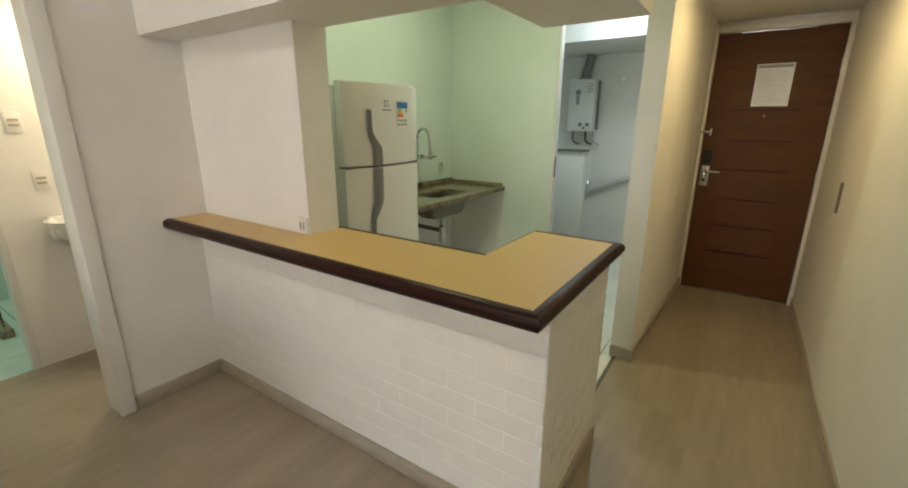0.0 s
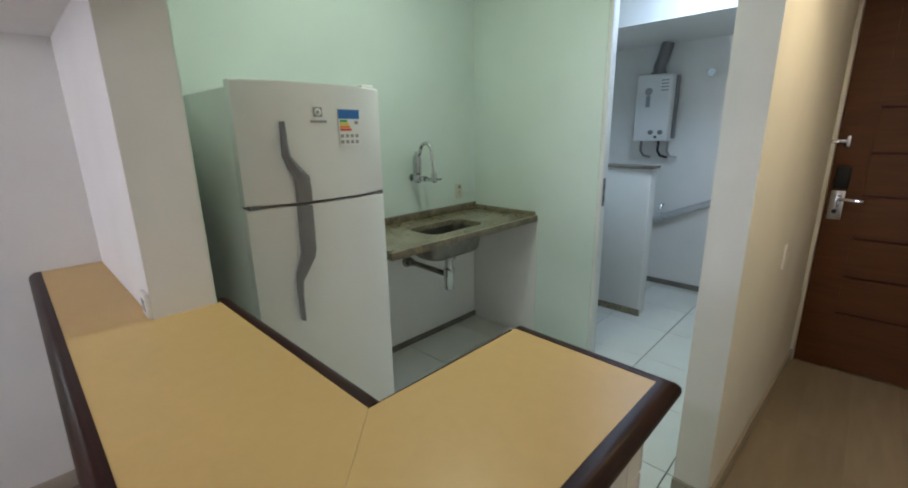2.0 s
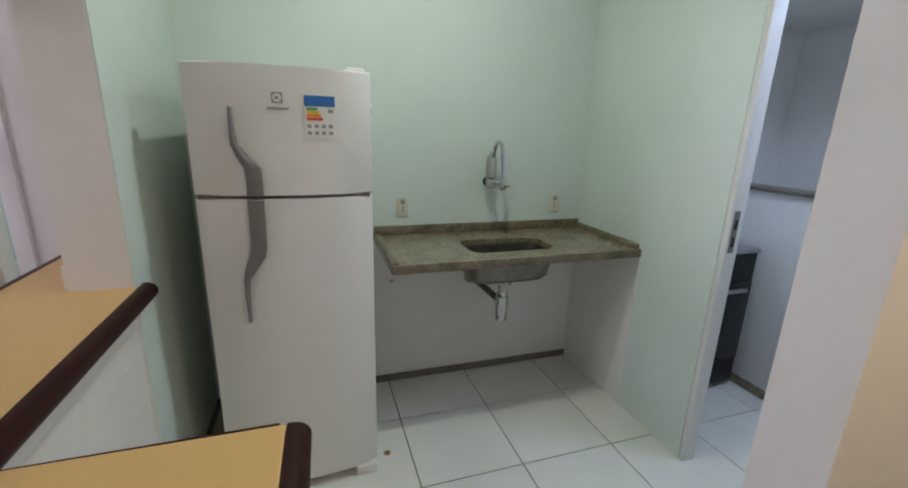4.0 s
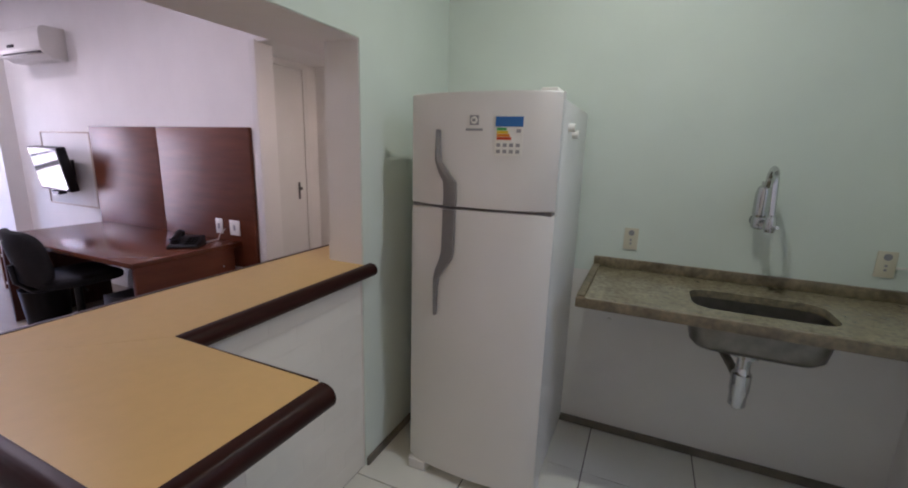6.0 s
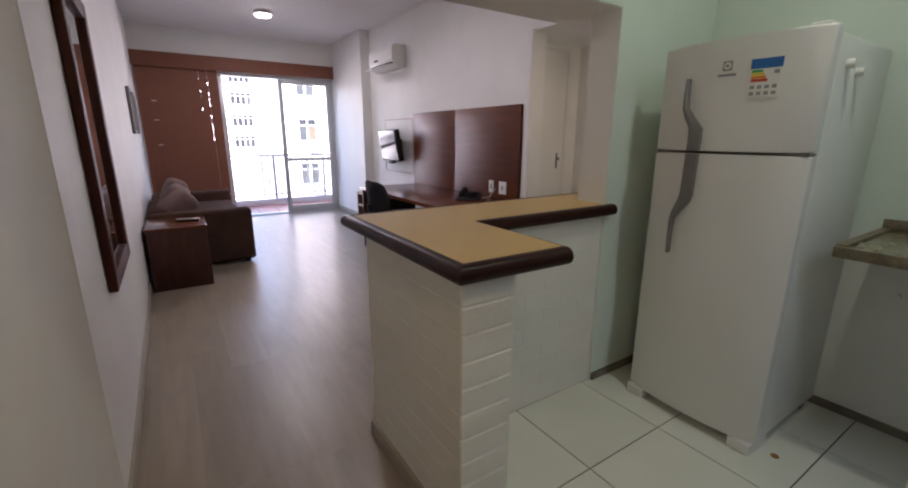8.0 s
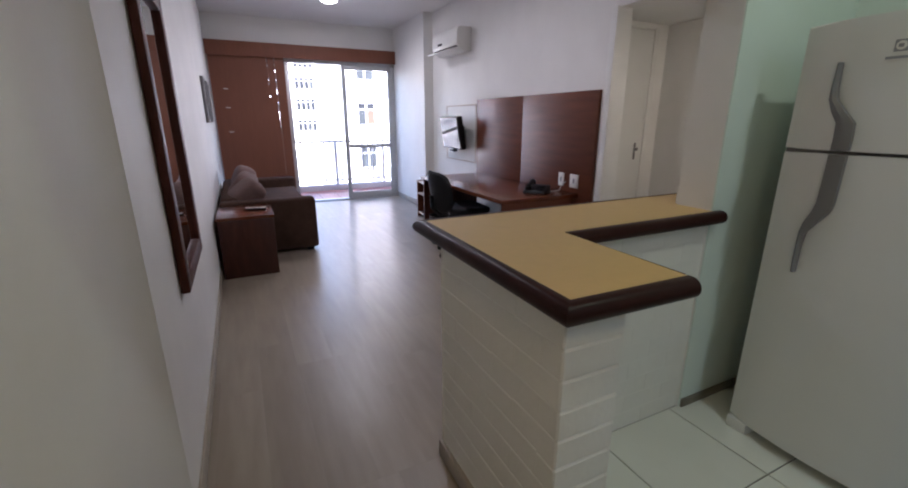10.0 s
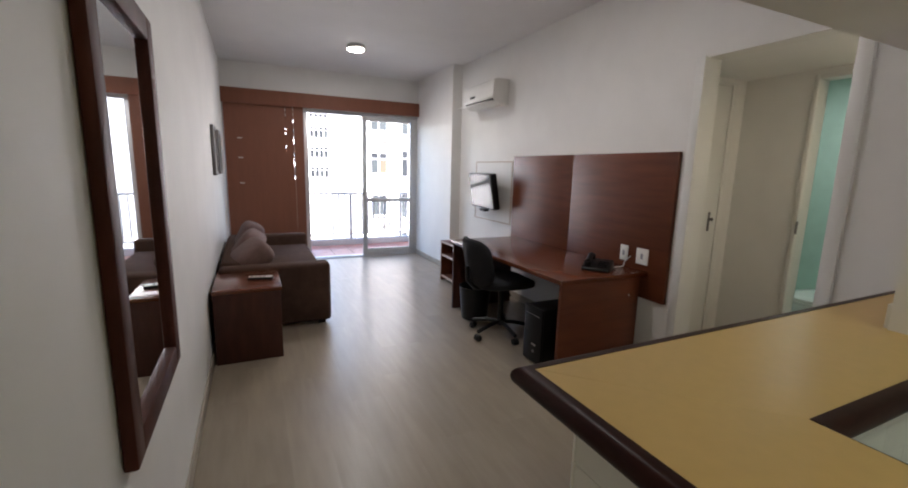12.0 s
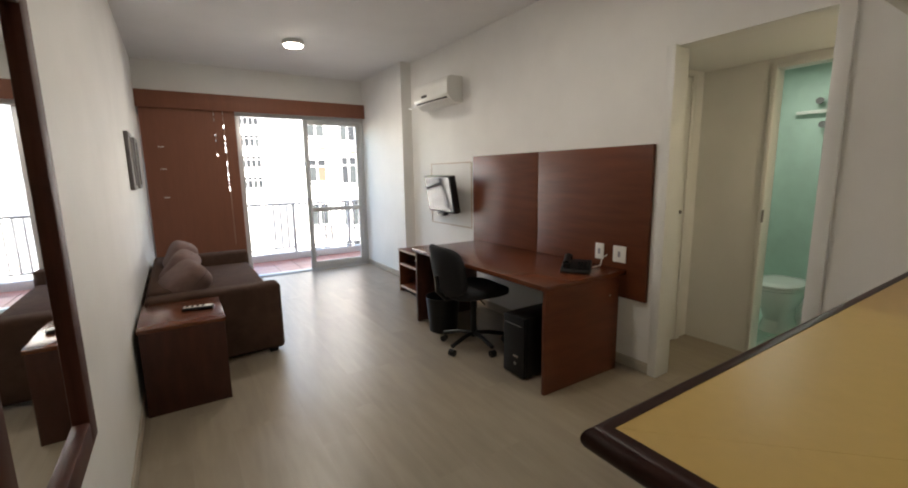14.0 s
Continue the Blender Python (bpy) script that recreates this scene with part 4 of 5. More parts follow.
lou.matrix_basis = pose(0.205, 0, 0.028, 0, 14, 0)
part("air_slot", slab(0.12, 0.18, -0.32, 0.32, 0.04, 0.062), BLACKP, ac, "dark air outlet")
part("display", slab(0.193, 0.199, -0.18, -0.06, 0.105, 0.13, 0.002), BLACKP, ac, "dark display window")

# headboard-like wall panel
pan = thing("wall_panel", (W, -1.08, 0.50), "red-brown wood veneer wall panel in two leaves", "wall panel")
part("leaf", slab(0.0, 0.03, -0.048, 0.985, 0.0, 1.046, 0.003), MAHOG, pan)
part("leaf", slab(0.0, 0.03, -0.99, -0.054, 0.0, 1.046, 0.003), MAHOG, pan)
for y, w in ((-0.472, 0.036), (-0.303, 0.052)):
    s = thing("panel_socket", (W + 0.03, y, 0.805), "white socket plate on the wood wall panel", "socket", "panel sockets")
    part("plate", slab(0.0, 0.009, -w, w, -0.058, 0.058, 0.003), WHITEP, s)
    part("hole", slab(0.009, 0.0105, -0.010, 0.010, -0.02, 0.02), INK, s)

# television
tv = thing("television", (W, -2.55, 1.02), "small flat television on a swing arm", "television")
part("wall_plate", slab(0.0, 0.02, -0.1, 0.1, 0.02, 0.22, 0.003), BLACKP, tv)
part("arm", pipe(bmesh.new(), ((0.02, 0.05, 0.12), (0.07, -0.02, 0.12), (0.10, 0.06, 0.12)), 0.014), BLACKP, tv)
e = part("housing", slab(-0.055, 0.02, -0.33, 0.33, -0.20, 0.20, 0.012), BLACKP, tv)
e.matrix_basis = pose(0.15, 0.02, 0.137, 0, 9, -6)
part("screen", slab(0.0205, 0.0225, -0.312, 0.312, -0.18, 0.185), SCREEN, e, "dark glossy screen")
part("base_bar", slab(-0.03, 0.03, -0.08, 0.08, -0.235, -0.202, 0.004), BLACKP, e)
fm = thing("wire_frame", (W, -2.55, 0.80), "thin rectangular trim line on the wall behind the television", "trim")
part("top", slab(0, 0.008, -0.42, 0.42, 0.685, 0.697, 0.002), WOODEDGE, fm)
part("bottom", slab(0, 0.008, -0.42, 0.42, 0.0, 0.012, 0.002), WOODEDGE, fm)
part("side", slab(0, 0.008, -0.42, -0.408, 0.012, 0.685, 0.002), WOODEDGE, fm)
part("side", slab(0, 0.008, 0.408, 0.42, 0.012, 0.685, 0.002), WOODEDGE, fm)

# desk
dk = thing("desk", (-1.92, -1.10, 0.0), "red-brown wood veneer desk against the wall panel", "desk")
part("tabletop", slab(-0.365, 0.41, -0.86, 0.86, 0.672, 0.705, 0.003), MAHOGTOP, dk)
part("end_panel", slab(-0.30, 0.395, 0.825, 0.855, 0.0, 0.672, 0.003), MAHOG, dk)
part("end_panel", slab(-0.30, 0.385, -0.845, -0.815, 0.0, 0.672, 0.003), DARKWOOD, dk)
part("screw_cap", rod(bmesh.new(), (-0.2, 0.855, 0.55), (-0.2, 0.859, 0.55), 0.008), CHROME, dk)
# telephone
ph = thing("telephone", (-1.98, -0.42, 0.705), "black desk telephone with handset on the desk", "telephone", turn=35)
bm = bmesh.new()
a = [bm.verts.new(v) for v in ((-0.09, -0.1, 0), (0.09, -0.1, 0), (0.09, 0.1, 0), (-0.09, 0.1, 0))]
b = [bm.verts.new(v) for v in ((-0.085, -0.095, 0.07), (0.085, -0.095, 0.025), (0.085, 0.095, 0.025), (-0.085, 0.095, 0.07))]
bm.faces.new(a[::-1]), bm.faces.new(b)
for i in range(4):
    bm.faces.new((a[i], a[(i + 1) % 4], b[(i + 1) % 4], b[i]))
bmesh.ops.bevel(bm, geom=bm.edges[:], offset=0.008, segments=2, affect="EDGES", profile=0.5)
part("base", bm, BLACKP, ph)
part("handset", pipe(bmesh.new(), ((0.05, -0.06, 0.06), (-0.06, -0.06, 0.095)), 0.02), BLACKP, ph)
part("earpiece", rod(bmesh.new(), (-0.06, -0.06, 0.10), (-0.065, -0.06, 0.07), 0.028), BLACKP, ph)
part("mouthpiece", rod(bmesh.new(), (0.05, -0.06, 0.065), (0.046, -0.06, 0.035), 0.028), BLACKP, ph)
for i in range(12):
    part("key", slab(-0.03 + 0.028 * (i // 3), -0.012 + 0.028 * (i // 3), 0.01 + 0.024 * (i % 3), 0.026 + 0.024 * (i % 3), 0.035, 0.064 - 0.0074 * (i // 3)), BLACKP, ph)
cb = thing("phone_cord", (W + 0.04, -0.40, 0.76), "short white cord plugged into a socket plate", "cord")
part("cord", pipe(bmesh.new(), ((0, 0, 0.03), (0.03, -0.02, 0.0), (0.06, -0.01, -0.045), (0.16, -0.02, -0.05), (0.25, -0.02, -0.05)), 0.004, 6), WHITEP, cb)

# shelf unit past the desk
sh = thing("open_shelf", (-2.09, -2.60, 0.0), "low red-brown open shelf unit with pale edges", "shelf")
part("top", slab(-0.22, 0.22, -0.43, 0.06, 0.485, 0.51, 0.002), MAHOG, sh)
part("side", slab(-0.22, 0.215, 0.03, 0.055, 0.0, 0.485, 0.002), MAHOG, sh)
part("side", slab(-0.22, 0.215, -0.425, -0.40, 0.0, 0.485, 0.002), MAHOG, sh)
for z in (0.05, 0.32):
    e = part("shelf", slab(-0.22, 0.20, -0.40, 0.03, z, z + 0.02), MAHOG, sh)
    part("edge", slab(0.20, 0.212, -0.40, 0.03, z - 0.002, z + 0.022), WOODEDGE, e, "pale worn shelf edge")
part("edge", slab(0.215, 0.221, -0.42, 0.05, 0.487, 0.508), WOODEDGE, sh, "pale worn front edge")
for y in (0.0425, -0.4125):
    part("edge", slab(0.2155, 0.221, y - 0.006, y + 0.006, 0.0, 0.486), WOODEDGE, sh, "pale worn front edge")
part("back", slab(-0.228, -0.22, -0.40, 0.03, 0.0, 0.485), DARKWOOD, sh)

# office chair
ch = thing("office_chair", (-1.63, -1.15, 0.0), "black fabric swivel chair pushed in at the desk", "chair", turn=-4)
for k in range(5):
    a = radians(72 * k + 20)
    d = Vector((math.cos(a), math.sin(a), 0))
    leg = part("leg", pipe(bmesh.new(), (d * 0.02 + Vector((0, 0, 0.11)), d * 0.12 + Vector((0, 0, 0.105)), d * 0.26 + Vector((0, 0, 0.075))), 0.017), BLACKP, ch)
    part("castor", rod(bmesh.new(), d * 0.262 + Vector((-0.022 * d.y, 0.022 * d.x, 0.026)), d * 0.262 + Vector((0.022 * d.y, -0.022 * d.x, 0.026)), 0.026), BLACKP, leg)
part("gas_lift", rod(bmesh.new(), (0, 0, 0.08), (0, 0, 0.41), 0.024), BLACKP, ch)
part("mechanism", slab(-0.09, 0.09, -0.07, 0.07, 0.40, 0.43, 0.006), BLACKP, ch)


def pad(sx, sy, sz, dish, bulge=0.0):
    """A soft rounded pad, dished across its width."""
    bm = bmesh.new()
    bmesh.ops.create_uvsphere(bm, u_segments=28, v_segments=14, radius=1.0)
    for v in bm.verts:
        c = v.co
        q = [math.copysign(abs(t) ** 0.55, t) for t in c]
        c.x, c.y, c.z = q[0] * sx, q[1] * sy, q[2] * sz + dish * (q[1] ** 2) + bulge * q[0] ** 2
    return bm


e = part("seat", pad(0.245, 0.245, 0.042, 0.015), BLACKF, ch, "black fabric seat")
e.matrix_basis = pose(0, 0, 0.465)
e = part("backrest", pad(0.195, 0.235, 0.035, 0.075), BLACKF, ch, "black rounded backrest")
e.matrix_basis = pose(0.285, 0, 0.655, 0, -80, 0)
part("back_bar", pipe(bmesh.new(), ((0.05, 0, 0.42), (0.25, 0, 0.43), (0.315, 0, 0.50), (0.325, 0, 0.62)), 0.018), BLACKP, ch)
part("lever", pipe(bmesh.new(), ((0, 0.07, 0.415), (0.02, 0.2, 0.40)), 0.006), CHROME, ch)

# things under the desk
pc = thing("computer_tower", (-1.77, -0.565, 0.0), "black computer tower standing under the desk", "computer")
part("case", slab(-0.24, 0.20, -0.105, 0.105, 0.015, 0.43, 0.008), BLACKP, pc)
part("front_bezel", slab(0.20, 0.225, -0.107, 0.107, 0.012, 0.432, 0.01), BLACKP, pc)
part("badge", slab(0.225, 0.227, 0.0, 0.05, 0.145, 0.16), CHROME, pc, "small pale badge")
part("power_button", rod(bmesh.new(), (0.225, 0.02, 0.10), (0.229, 0.02, 0.10), 0.012), GREYHANDLE, pc, "small grey power button")
part("drive_slot", slab(0.225, 0.227, -0.08, 0.08, 0.37, 0.375), GREYPLASTIC, pc)
for y in (-0.07, 0.07):
    part("foot", slab(0.12, 0.16, y - 0.015, y + 0.015, 0, 0.015), BLACKP, pc)
    part("foot", slab(-0.2, -0.16, y - 0.015, y + 0.015, 0, 0.015), BLACKP, pc)
bn = thing("waste_bin", (-1.62, -1.60, 0.0), "black waste bin beside the desk panel", "bin")
part("body", lathe(bmesh.new(), ((0.12, 0.0), (0.125, 0.005), (0.15, 0.31), (0.155, 0.315), (0.147, 0.315), (0.12, 0.012))), BLACKP, bn)

# sofa
so = thing("sofa", (0.10, -2.90, 0.0), "dark brown suede sofa with low arms against the wall", "sofa")
part("base", slab(-0.40, 0.42, -0.80, 0.80, 0.05, 0.27, 0.015), SOFA, so)
part("seat_cushion", slab(-0.43, 0.22, -0.79, 0.79, 0.27, 0.44, 0.035, 3), SOFA, so, "brown flat seat cushion")
part("backrest", slab(0.26, 0.44, -0.80, 0.80, 0.2, 0.575, 0.04, 3), SOFA, so)
for y0, y1 in ((0.80, 0.97), (-0.97, -0.80)):
    bm = slab(-0.44, 0.44, y0, y1, 0.03, 0.56, 0.035, 3)
    part("arm", bm, SOFA, so)
for x in (-0.36, 0.38):
    for y in (-0.9, 0.9):
        part("foot", slab(x - 0.03, x + 0.03, y - 0.03, y + 0.03, 0, 0.035), BLACKP, so)
for x, y, w, l, tilt, rz in ((0.29, -2.36, 0.17, 0.25, 38, 10), (0.31, -2.80, 0.165, 0.25, 54, -6), (0.31, -3.22, 0.18, 0.24, 66, 5)):
    p = thing("throw_cushion", (x, y, 0.44), "taupe brown throw cushion leaning on the sofa back", "cushion", "sofa cushions")
    e = part("cover", pad(w, l, 0.115, 0.0), CUSHION, p)
    e.matrix_basis = pose(0.0, 0, 0.085 + 0.0012 * tilt, 0, tilt, rz)
    part("seam", pipe(bmesh.new(), [(w * 1.005 * math.copysign(abs(math.cos(a)) ** 0.55, math.cos(a)), l * 1.005 * math.copysign(abs(math.sin(a)) ** 0.55, math.sin(a)), 0.0) for a in [i * math.pi / 24 for i in range(49)]], 0.003, 6), CUSHION, e)

# side table and tablet
st = thing("side_table", (0.325, -1.62, 0.0), "dark red-brown wood side table with closed front", "side table")
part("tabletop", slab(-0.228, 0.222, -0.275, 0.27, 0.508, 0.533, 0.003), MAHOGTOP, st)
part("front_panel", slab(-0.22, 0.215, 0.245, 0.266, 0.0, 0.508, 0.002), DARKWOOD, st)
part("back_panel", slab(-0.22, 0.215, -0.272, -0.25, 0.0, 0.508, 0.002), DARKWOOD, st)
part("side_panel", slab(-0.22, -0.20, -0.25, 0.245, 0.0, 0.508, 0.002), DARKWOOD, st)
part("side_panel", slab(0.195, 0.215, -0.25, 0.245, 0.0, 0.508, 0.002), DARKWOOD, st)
rm = thing("remote_control", (0.23, -1.62, 0.533), "black and grey remote control lying on the side table", "remote control", turn=78)
part("body", slab(-0.03, 0.03, -0.09, 0.09, 0.0, 0.022, 0.006), BLACKP, rm)
part("face", slab(-0.024, 0.024, -0.08, 0.08, 0.022, 0.024), WHITEP, rm, "pale grey keypad")
for k in range(8):
    part("key", slab(-0.016 + 0.018 * (k % 2), -0.004 + 0.018 * (k % 2), -0.07 + 0.03 * (k // 2), -0.055 + 0.03 * (k // 2), 0.024, 0.027), BLACKP, rm)

# mirror
mr = thing("wall_mirror", (EL, 0.17, 0.66), "tall wall mirror in a dark red-brown wooden frame", "mirror")
H, Y0, Y1, FW = 1.20, -0.135, 0.555, 0.075
for n, g in (("stile", (Y0, Y0 + FW, 0, H)), ("stile", (Y1 - FW, Y1, 0, H)), ("rail", (Y0 + FW, Y1 - FW, 0, FW)), ("rail", (Y0 + FW, Y1 - FW, H - FW, H))):
    part(n, slab(-0.034, -0.002, *g, 0.006), FRAMEWOOD, mr)
part("glass", slab(-0.014, -0.006, Y0 + FW - 0.006, Y1 - FW + 0.006, FW - 0.006, H - FW + 0.006), MIRROR, mr, "silvered mirror glass")
for y0, y1 in ((-2.98, -2.62), (-3.62, -3.26)):
    p = thing("framed_picture", (EL, (y0 + y1) / 2, 1.29), "small dark-framed picture on the living room wall", "picture", "pictures on the wall")
    h = (y1 - y0) / 2
    bm = slab(-0.03, -0.001, -h, -h + 0.03, 0, 0.45, 0.002)
    box(bm, -0.03, -0.001, h - 0.03, h, 0, 0.45, 0.002)
    box(bm, -0.03, -0.001, -h + 0.03, h - 0.03, 0, 0.03, 0.002)
    box(bm, -0.03, -0.001, -h + 0.03, h - 0.03, 0.42, 0.45, 0.002)
    part("picture_frame", bm, GREYPLASTIC, p)
    part("print", slab(-0.02, -0.004, -h + 0.028, h - 0.028, 0.028, 0.422), PRINT, p, "muted abstract print")

# ---- vestibule and bathroom ----
bs = thing("washbasin", (-3.24, 1.06, 0.72), "white ceramic washbasin hung in the vestibule", "washbasin")
bm = bmesh.new()
prof = ((0.10, 0.0), (0.19, 0.08), (0.235, 0.165), (0.24, 0.18), (0.225, 0.18), (0.17, 0.09), (0.06, 0.05), (0.02, 0.045))
lathe(bm, prof, (0.20, 0, 0), 28, 0.82, 1.05)
part("bowl", bm, PORCELAIN, bs)
part("back_ledge", slab(0.0, 0.09, -0.2, 0.2, 0.05, 0.185, 0.012), PORCELAIN, bs)
part("basin_tap", pipe(bmesh.new(), ((0.05, 0, 0.18), (0.05, 0, 0.27), (0.08, 0, 0.30), (0.14, 0, 0.29)), 0.011), CHROME, bs, "chrome tap")
for y, z in ((0.83, 1.43), (0.885, 1.11)):
    s = thing("vestibule_switch", (-3.24, y, z), "cream switch plate on the vestibule wall", "switch", "vestibule switches")
    part("plate", slab(0, 0.008, -0.036, 0.036, -0.055, 0.055, 0.003), WHITEP, s)
    part("key", slab(0.008, 0.011, -0.022, 0.022, 0.006, 0.018), SKIRT, s)
    part("key", slab(0.008, 0.011, -0.022, 0.022, -0.022, -0.01), SKIRT, s)
wc = thing("toilet", (-3.96, 0.06, 0.0), "white ceramic toilet with closed lid", "toilet", turn=0)


def loft(sections, n=28):
    """A smooth closed body through level ovals of height, middle and half lengths."""
    bm = bmesh.new()
    rings = []
    for z, cx, rx, ry in sections:
        ring = []
        for i in range(n):
            c, d = math.cos(2 * math.pi * i / n), math.sin(2 * math.pi * i / n)
            ring.append(bm.verts.new((cx + rx * math.copysign(abs(c) ** 0.8, c), ry * math.copysign(abs(d) ** 0.8, d), z)))
        rings.append(ring)
    for p, q in zip(rings, rings[1:]):
        for i in range(n):
            bm.faces.new((p[i], p[(i + 1) % n], q[(i + 1) % n], q[i]))
    bm.faces.new(rings[0][::-1]), bm.faces.new(rings[-1])
    return bm


part("pedestal", loft(((0.0, -0.08, 0.20, 0.12), (0.03, -0.08, 0.195, 0.115), (0.10, -0.08, 0.17, 0.095), (0.20, -0.05, 0.18, 0.11), (0.30, 0.0, 0.235, 0.165), (0.37, 0.0, 0.25, 0.185), (0.385, 0.0, 0.25, 0.185))), PORCELAIN, wc)
part("seat", loft(((0.386, 0.0, 0.245, 0.183), (0.39, 0.0, 0.255, 0.19), (0.403, 0.0, 0.255, 0.19), (0.407, 0.0, 0.248, 0.184))), PORCELAIN, wc, "white plastic seat")
part("lid", loft(((0.409, -0.005, 0.248, 0.184), (0.413, -0.005, 0.257, 0.191), (0.428, -0.005, 0.255, 0.189), (0.438, -0.005, 0.235, 0.17), (0.443, -0.005, 0.16, 0.11))), PORCELAIN, wc, "white closed lid")
part("bowl_back", slab(-0.42, -0.2, -0.13, 0.13, 0.0, 0.385, 0.03, 3), PORCELAIN, wc)
br = thing("toilet_brush", (-3.58, 0.03, 0.0), "black toilet brush holder on the floor", "toilet brush")
part("holder", lathe(bmesh.new(), ((0.045, 0.0), (0.05, 0.01), (0.045, 0.16), (0.02, 0.165))), BLACKP, br)
part("stick", rod(bmesh.new(), (0, 0, 0.16), (0, 0, 0.32), 0.008), BLACKP, br)
sg = thing("shower_rail", (-4.86, 0.25, 1.895), "white shower rail on the bathroom wall", "shower rail")
part("rail", slab(0.03, 0.055, -0.50, 0.45, -0.016, 0.016, 0.004), WHITEP, sg)
for y in (-0.47, 0.42):
    part("bracket", slab(0.0, 0.03, y - 0.015, y + 0.015, -0.015, 0.015), WHITEP, sg)
for y, z in ((-0.07, 1.99), (-0.03, 1.775)):
    vv = thing("shower_valve", (-4.86, y, z), "dark metal shower valve on the bathroom wall", "valve", "shower valves")
    part("stem", rod(bmesh.new(), (0, 0, 0), (0.05, 0, 0), 0.014), GREYPLASTIC, vv)
    part("knob", rod(bmesh.new(), (0.05, 0, 0), (0.075, 0, 0), 0.03), GREYPLASTIC, vv)
sc = thing("shower_screen", (-4.2, 0.66, 0.06), "pale green tinted shower glass screen", "shower screen")
p = part("glass", slab(-0.64, 0.25, 0.0, 0.008, 0.0, 1.74), GREENGLASS, sc)
p.visible_shadow = False
structure("shower_kerb", slab(-4.86, -3.9, 0.63, 0.70, 0, 0.06, 0.004), GRANITE, "low shower kerb", "kerb")

# ---- outside ----
structure("ground", slab(-120, 120, -160, 40, -16.2, -16), ASPHALT, "grey street level far below the balcony", "ground")


def building(place, turn, x0, x1, depth, storeys, rise, first, columns, label, shades, coolers, lowest=0, drape=None):
    """A facade that looks along +y, with columns of (middle, width, height, panes) windows."""
    b = thing("apartment_building", place, label, "building", turn=turn)
    h = first + storeys * rise
    part("wall", slab(x0, x1, -depth, 0, 0, h), FACADE, b)
    part("roof", slab(x0 - 0.2, x1 + 0.2, -depth - 0.2, 0.2, h, h + 0.5), FACADE, b)
    rb = random.Random(int(place[0] * 7 + place[1]))
    for s in range(lowest, storeys):
        for u, ww, wh, panes in columns:
            z = first + s * rise - wh / 2
            f = slab(u - ww / 2, u - ww / 2 + 0.07, 0.0, 0.10, z, z + wh)
            box(f, u + ww / 2 - 0.07, u + ww / 2, 0.0, 0.10, z, z + wh)
            box(f, u - ww / 2 + 0.07, u + ww / 2 - 0.07, 0.0, 0.10, z + wh - 0.07, z + wh)
            box(f, u - ww / 2 - 0.08, u + ww / 2 + 0.08, 0.0, 0.20, z - 0.10, z)
            for k in range(1, panes):
                m = u - ww / 2 + ww * k / panes
                box(f, m - 0.04, m + 0.04, 0.0, 0.07, z, z + wh - 0.07)
            bar = z + wh * 0.68
            box(f, u - ww / 2 + 0.07, u + ww / 2 - 0.07, 0.0, 0.06, bar - 0.035, bar + 0.035)
            w = part("window", f, WINFRAME, b)
            for k in range(panes):
                a = u - ww / 2 + ww * k / panes
                curtained = drape == (s, u) and k == 0
                part("pane", slab(a + 0.06, a + ww / panes - 0.06, 0.0, 0.025, z + 0.01, bar), CURTAIN if curtained else shades[rb.randrange(len(shades))], w)
                part("pane", slab(a + 0.06, a + ww / panes - 0.06, 0.0, 0.025, bar + 0.001, z + wh - 0.08), WINDARK, w)
            if rb.random() < coolers and ww > 1:
                part("wall_cooler", slab(u - 0.75, u - 0.1, 0.0, 0.4, z - 0.75, z - 0.22, 0.02), GREYHANDLE, b, "grey window air conditioner")
    return b


building((-8.9, -28.0, -16.0), 0, -3.4, 2.7, 10, 9, 2.93, 3.06, ((1.03, 1.25, 1.45, 2), (-1.15, 1.15, 1.85, 2)), "white rendered apartment building with air conditioners", (WINGREY, WINDARK, WINGREY), 0.8, drape=(5, 1.03))
building((-8.0, -58.0, -16.0), 0, -2.6, 13.0, 12, 10, 2.57, 1.2, ((-0.03, 2.4, 1.42, 4), (-1.6, 0.5, 1.05, 1), (-2.25, 0.42, 0.9, 1), (4.0, 2.5, 1.15, 4), (8.5, 2.5, 1.15, 4)), "white apartment building with rows of wide windows", (WINDARK, WINDARK, WINGREY), 0.0, 6)
building((18.0, -60.0, -16.0), 0, -12.0, 12.0, 12, 9, 2.9, 2.5, ((-8, 2, 1.3, 3), (-3, 2, 1.3, 3), (2, 2, 1.3, 3), (7, 2, 1.3, 3)), "white apartment block farther down the street", (WINDARK, WINFRAME), 0.0)
building((-28.0, -45.0, -16.0), 0, -12.0, 12.0, 12, 9, 2.9, 2.5, ((-8, 2, 1.3, 3), (-3, 2, 1.3, 3), (2, 2, 1.3, 3), (7, 2, 1.3, 3)), "white apartment block farther down the street", (WINDARK, WINFRAME), 0.0)

# ---- pieces of floors and walls ----


def pieces(name, me, parent, places):
    for m in places:
        ob = new(name, me)
        ob.parent = parent
        ob.matrix_basis = m


# laminate planks along the room, cut at the borders
PW, PL = 0.19, 1.25
rp = random.Random(3)
cuts = {}


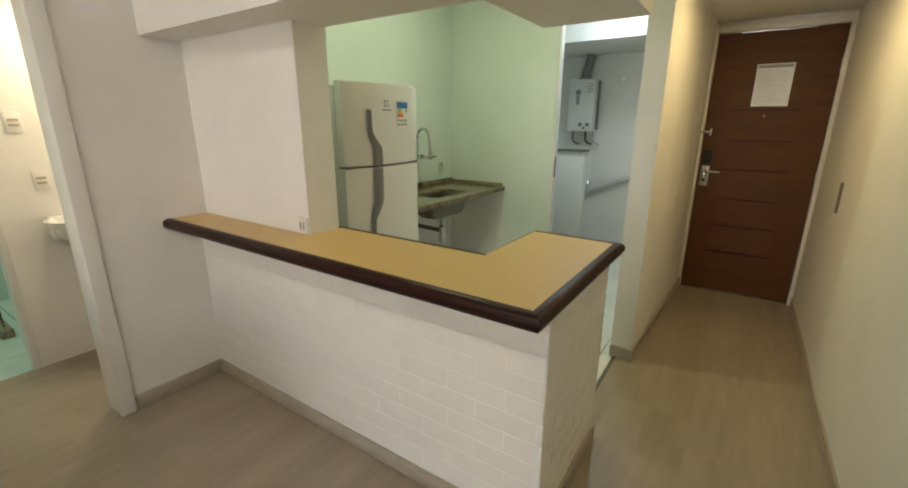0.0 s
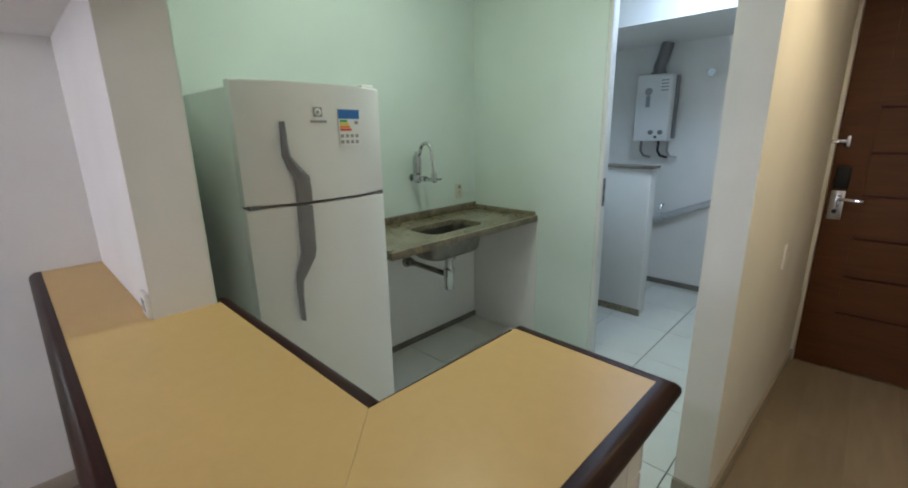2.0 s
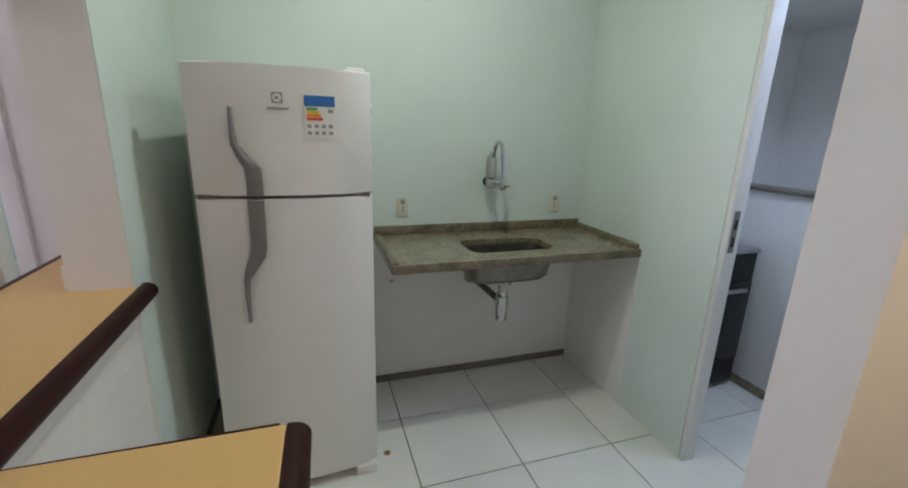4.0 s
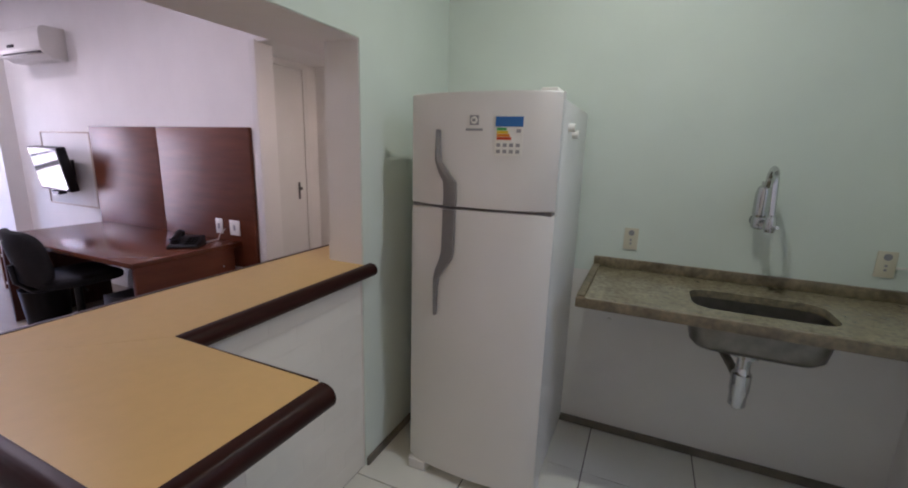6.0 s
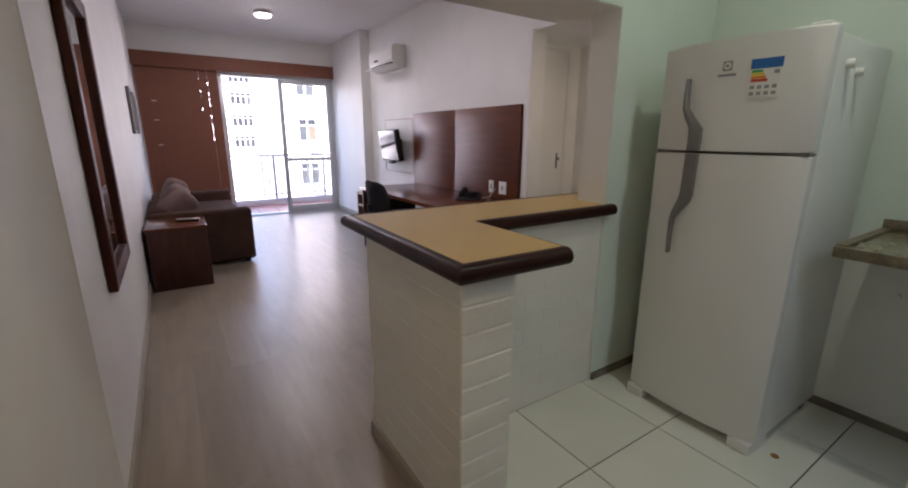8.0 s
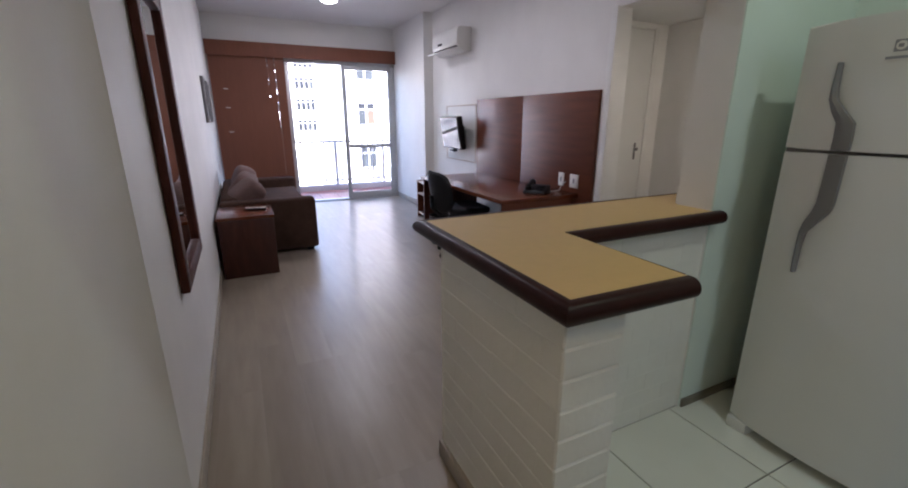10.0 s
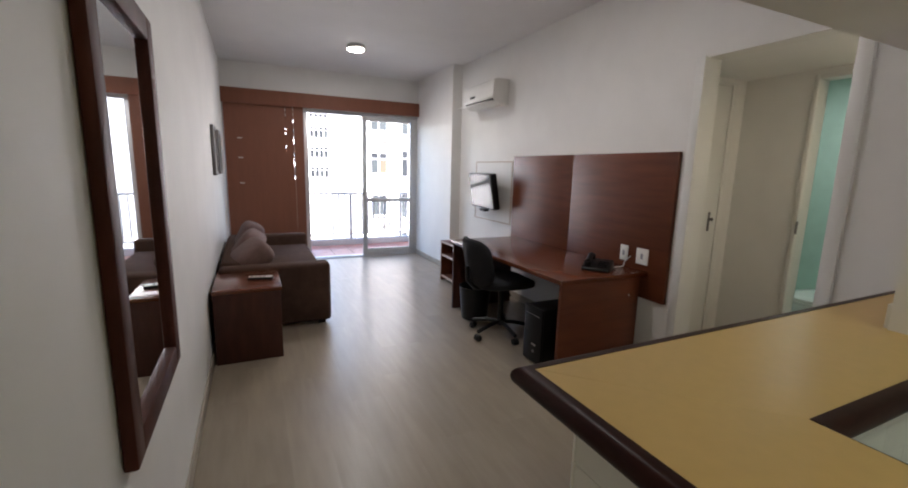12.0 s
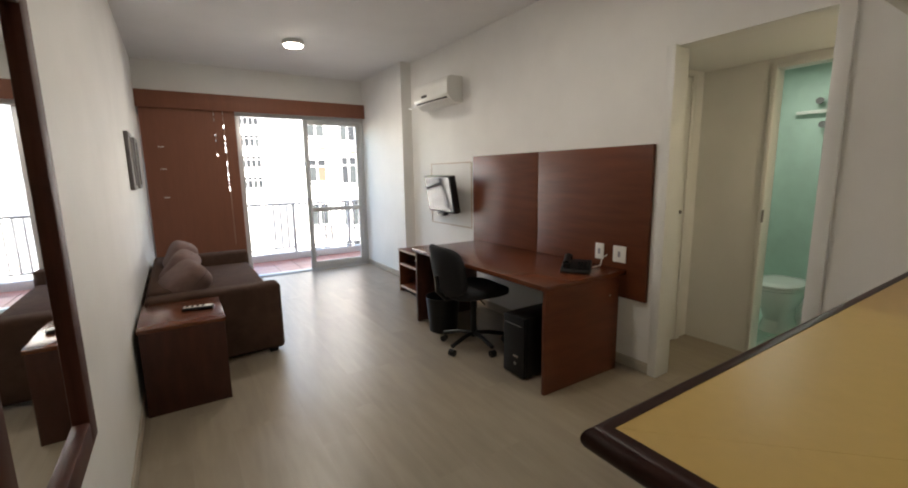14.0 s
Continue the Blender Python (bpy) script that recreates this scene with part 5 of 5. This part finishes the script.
def plank_mesh(w, l):
    key = (round(w, 3), round(l, 3))
    if key not in cuts:
        cuts[key] = mesh_of("plank", slab(0.00005, w - 0.00005, 0.00005, l - 0.00005, -0.008, 0.0, 0.0002, 1), PLANK)
    return cuts[key]


def planks(x0, x1, y0, y1):
    x = x0
    while x < x1 - 0.01:
        w = min(PW, x1 - x)
        y = y0 - rp.choice((0.0, 0.3, 0.55, 0.85, 1.1))
        while y < y1 - 0.01:
            a, b = max(y, y0), min(y + PL, y1)
            if b - a > 0.01:
                pieces("plank", plank_mesh(w, b - a), floor, [pose(x, a, 0)])
            y += PL
        x += PW


planks(-2.18, EL, S - 0.13, -3.435)
planks(W, EL, -3.435, 1.28)
planks(-0.30, EL, 1.28, 1.94)
planks(-0.386, -0.30, 1.94, 2.76)
planks(-0.30, EH, 1.94, 4.50)
planks(-3.24, W, -0.315, 1.32)

# kitchen tiles
TX, TY = 0.457, 0.473
floor_tiles = structure("kitchen_floor", slab(KW, -0.405, 1.3, 5.34, -0.0085, -0.006), GROUT, "white square tile floor of kitchen and service area", "floor")
tile_cuts = {}


def tile_mesh(name, w, l, material):
    key = (name, round(w, 3), round(l, 3))
    if key not in tile_cuts:
        tile_cuts[key] = mesh_of(name, slab(0.0025, w - 0.0025, 0.0025, l - 0.0025, -0.006, 0.0, 0.0012, 1), material)
    return tile_cuts[key]


def tiles(x0, x1, y0, y1, ox, oy, tx, ty, parent, material):
    i = math.floor((x0 - ox) / tx)
    while ox + i * tx < x1 - 0.01:
        j = math.floor((y0 - oy) / ty)
        while oy + j * ty < y1 - 0.01:
            a, b = max(x0, ox + i * tx), min(x1, ox + (i + 1) * tx)
            c, d = max(y0, oy + j * ty), min(y1, oy + (j + 1) * ty)
            if b - a > 0.008 and d - c > 0.008:
                pieces("tile", tile_mesh("tile", b - a, d - c, material), parent, [pose(a, c, 0)])
            j += 1
        i += 1


tiles(KW, -0.479, 1.4775, 5.34, -1.85, 2.393, TX, TY, floor_tiles, TILE)
tiles(-0.479, -0.405, 1.4775, 2.765, -1.85, 2.393, TX, TY, floor_tiles, TILE)
tiles(-0.479, -0.43, 2.765, 5.34, -1.85, 2.393, TX, TY, floor_tiles, TILE)
structure("kitchen_threshold", slab(-0.406, -0.386, 1.94, 2.757, -0.006, 0.003, 0.001), GROUT, "dark strip between tile and laminate floor", "threshold")
bath_floor = structure("bathroom_floor", slab(-4.86, -3.25, -0.88, 1.38, -0.0085, -0.006), GROUT, "pale tile bathroom floor", "floor")
tiles(-4.86, -3.25, -0.88, 1.38, -4.86, -0.88, 0.33, 0.33, bath_floor, BATHTILE)

# balcony tiles
bal = structure("balcony_floor", slab(-2.78, 1.28, -5.93, S - 0.15, -0.02, -0.016), GROUT, "red clay tile balcony floor", "floor")
for i in range(13):
    for j in range(4):
        l = 0.31 if j < 3 else 0.10
        pieces("tile", tile_mesh("balcony_tile", 0.31, l, BALC), bal, [pose(-2.78 + 0.312 * i, -5.93 + 0.312 * j, -0.010)])

# bricks of the low wall
BH, BL = 0.0825, 0.235
brick_cuts = {}


def brick_mesh(l, proud, gap):
    key = (round(l, 3), proud, gap)
    if key not in brick_cuts:
        brick_cuts[key] = mesh_of("brick", slab(0.001, l - 0.001, 0.006 - proud, 0.012, 0.001, BH - 0.001 - gap, proud * 0.8, 1), BRICK)
    return brick_cuts[key]


def brick_face(a, b, turn, proud, long_bricks=False, chipped=0.0):
    """Courses of bricks on an upright face that runs from a to b; the face looks to the right of that way. Here and there the joint has lost its mortar."""
    a, b = Vector(a), Vector(b)
    length = (b - a).length
    step = length if long_bricks else BL
    d = (b - a).normalized()
    for k in range(11):
        x = -(step / 2) * (k % 2) * (not long_bricks)
        while x < length - 0.005:
            p, q = max(x, 0), min(x + step, length)
            if q - p > 0.012:
                gap = 0.005 if rp.random() < chipped else 0.0
                pieces("brick", brick_mesh(q - p, proud, gap), low, [pose(*(a + d * p), k * BH, 0, 0, turn)])
            x += step


brick_face((W, 1.274), (LX1, 1.274), 0, 0.0011, chipped=0.04)
brick_face((LX1, 1.275), (LX1, 1.94), 90, 0.002, chipped=0.2)
brick_face((LX1, 1.94), (LX0, 1.94), 180, 0.006, True)
brick_face((LX0, 1.94), (LX0, 1.485), 270, 0.0017)
brick_face((LX0, 1.485), (-1.445, 1.485), 180, 0.0008, chipped=0.03)
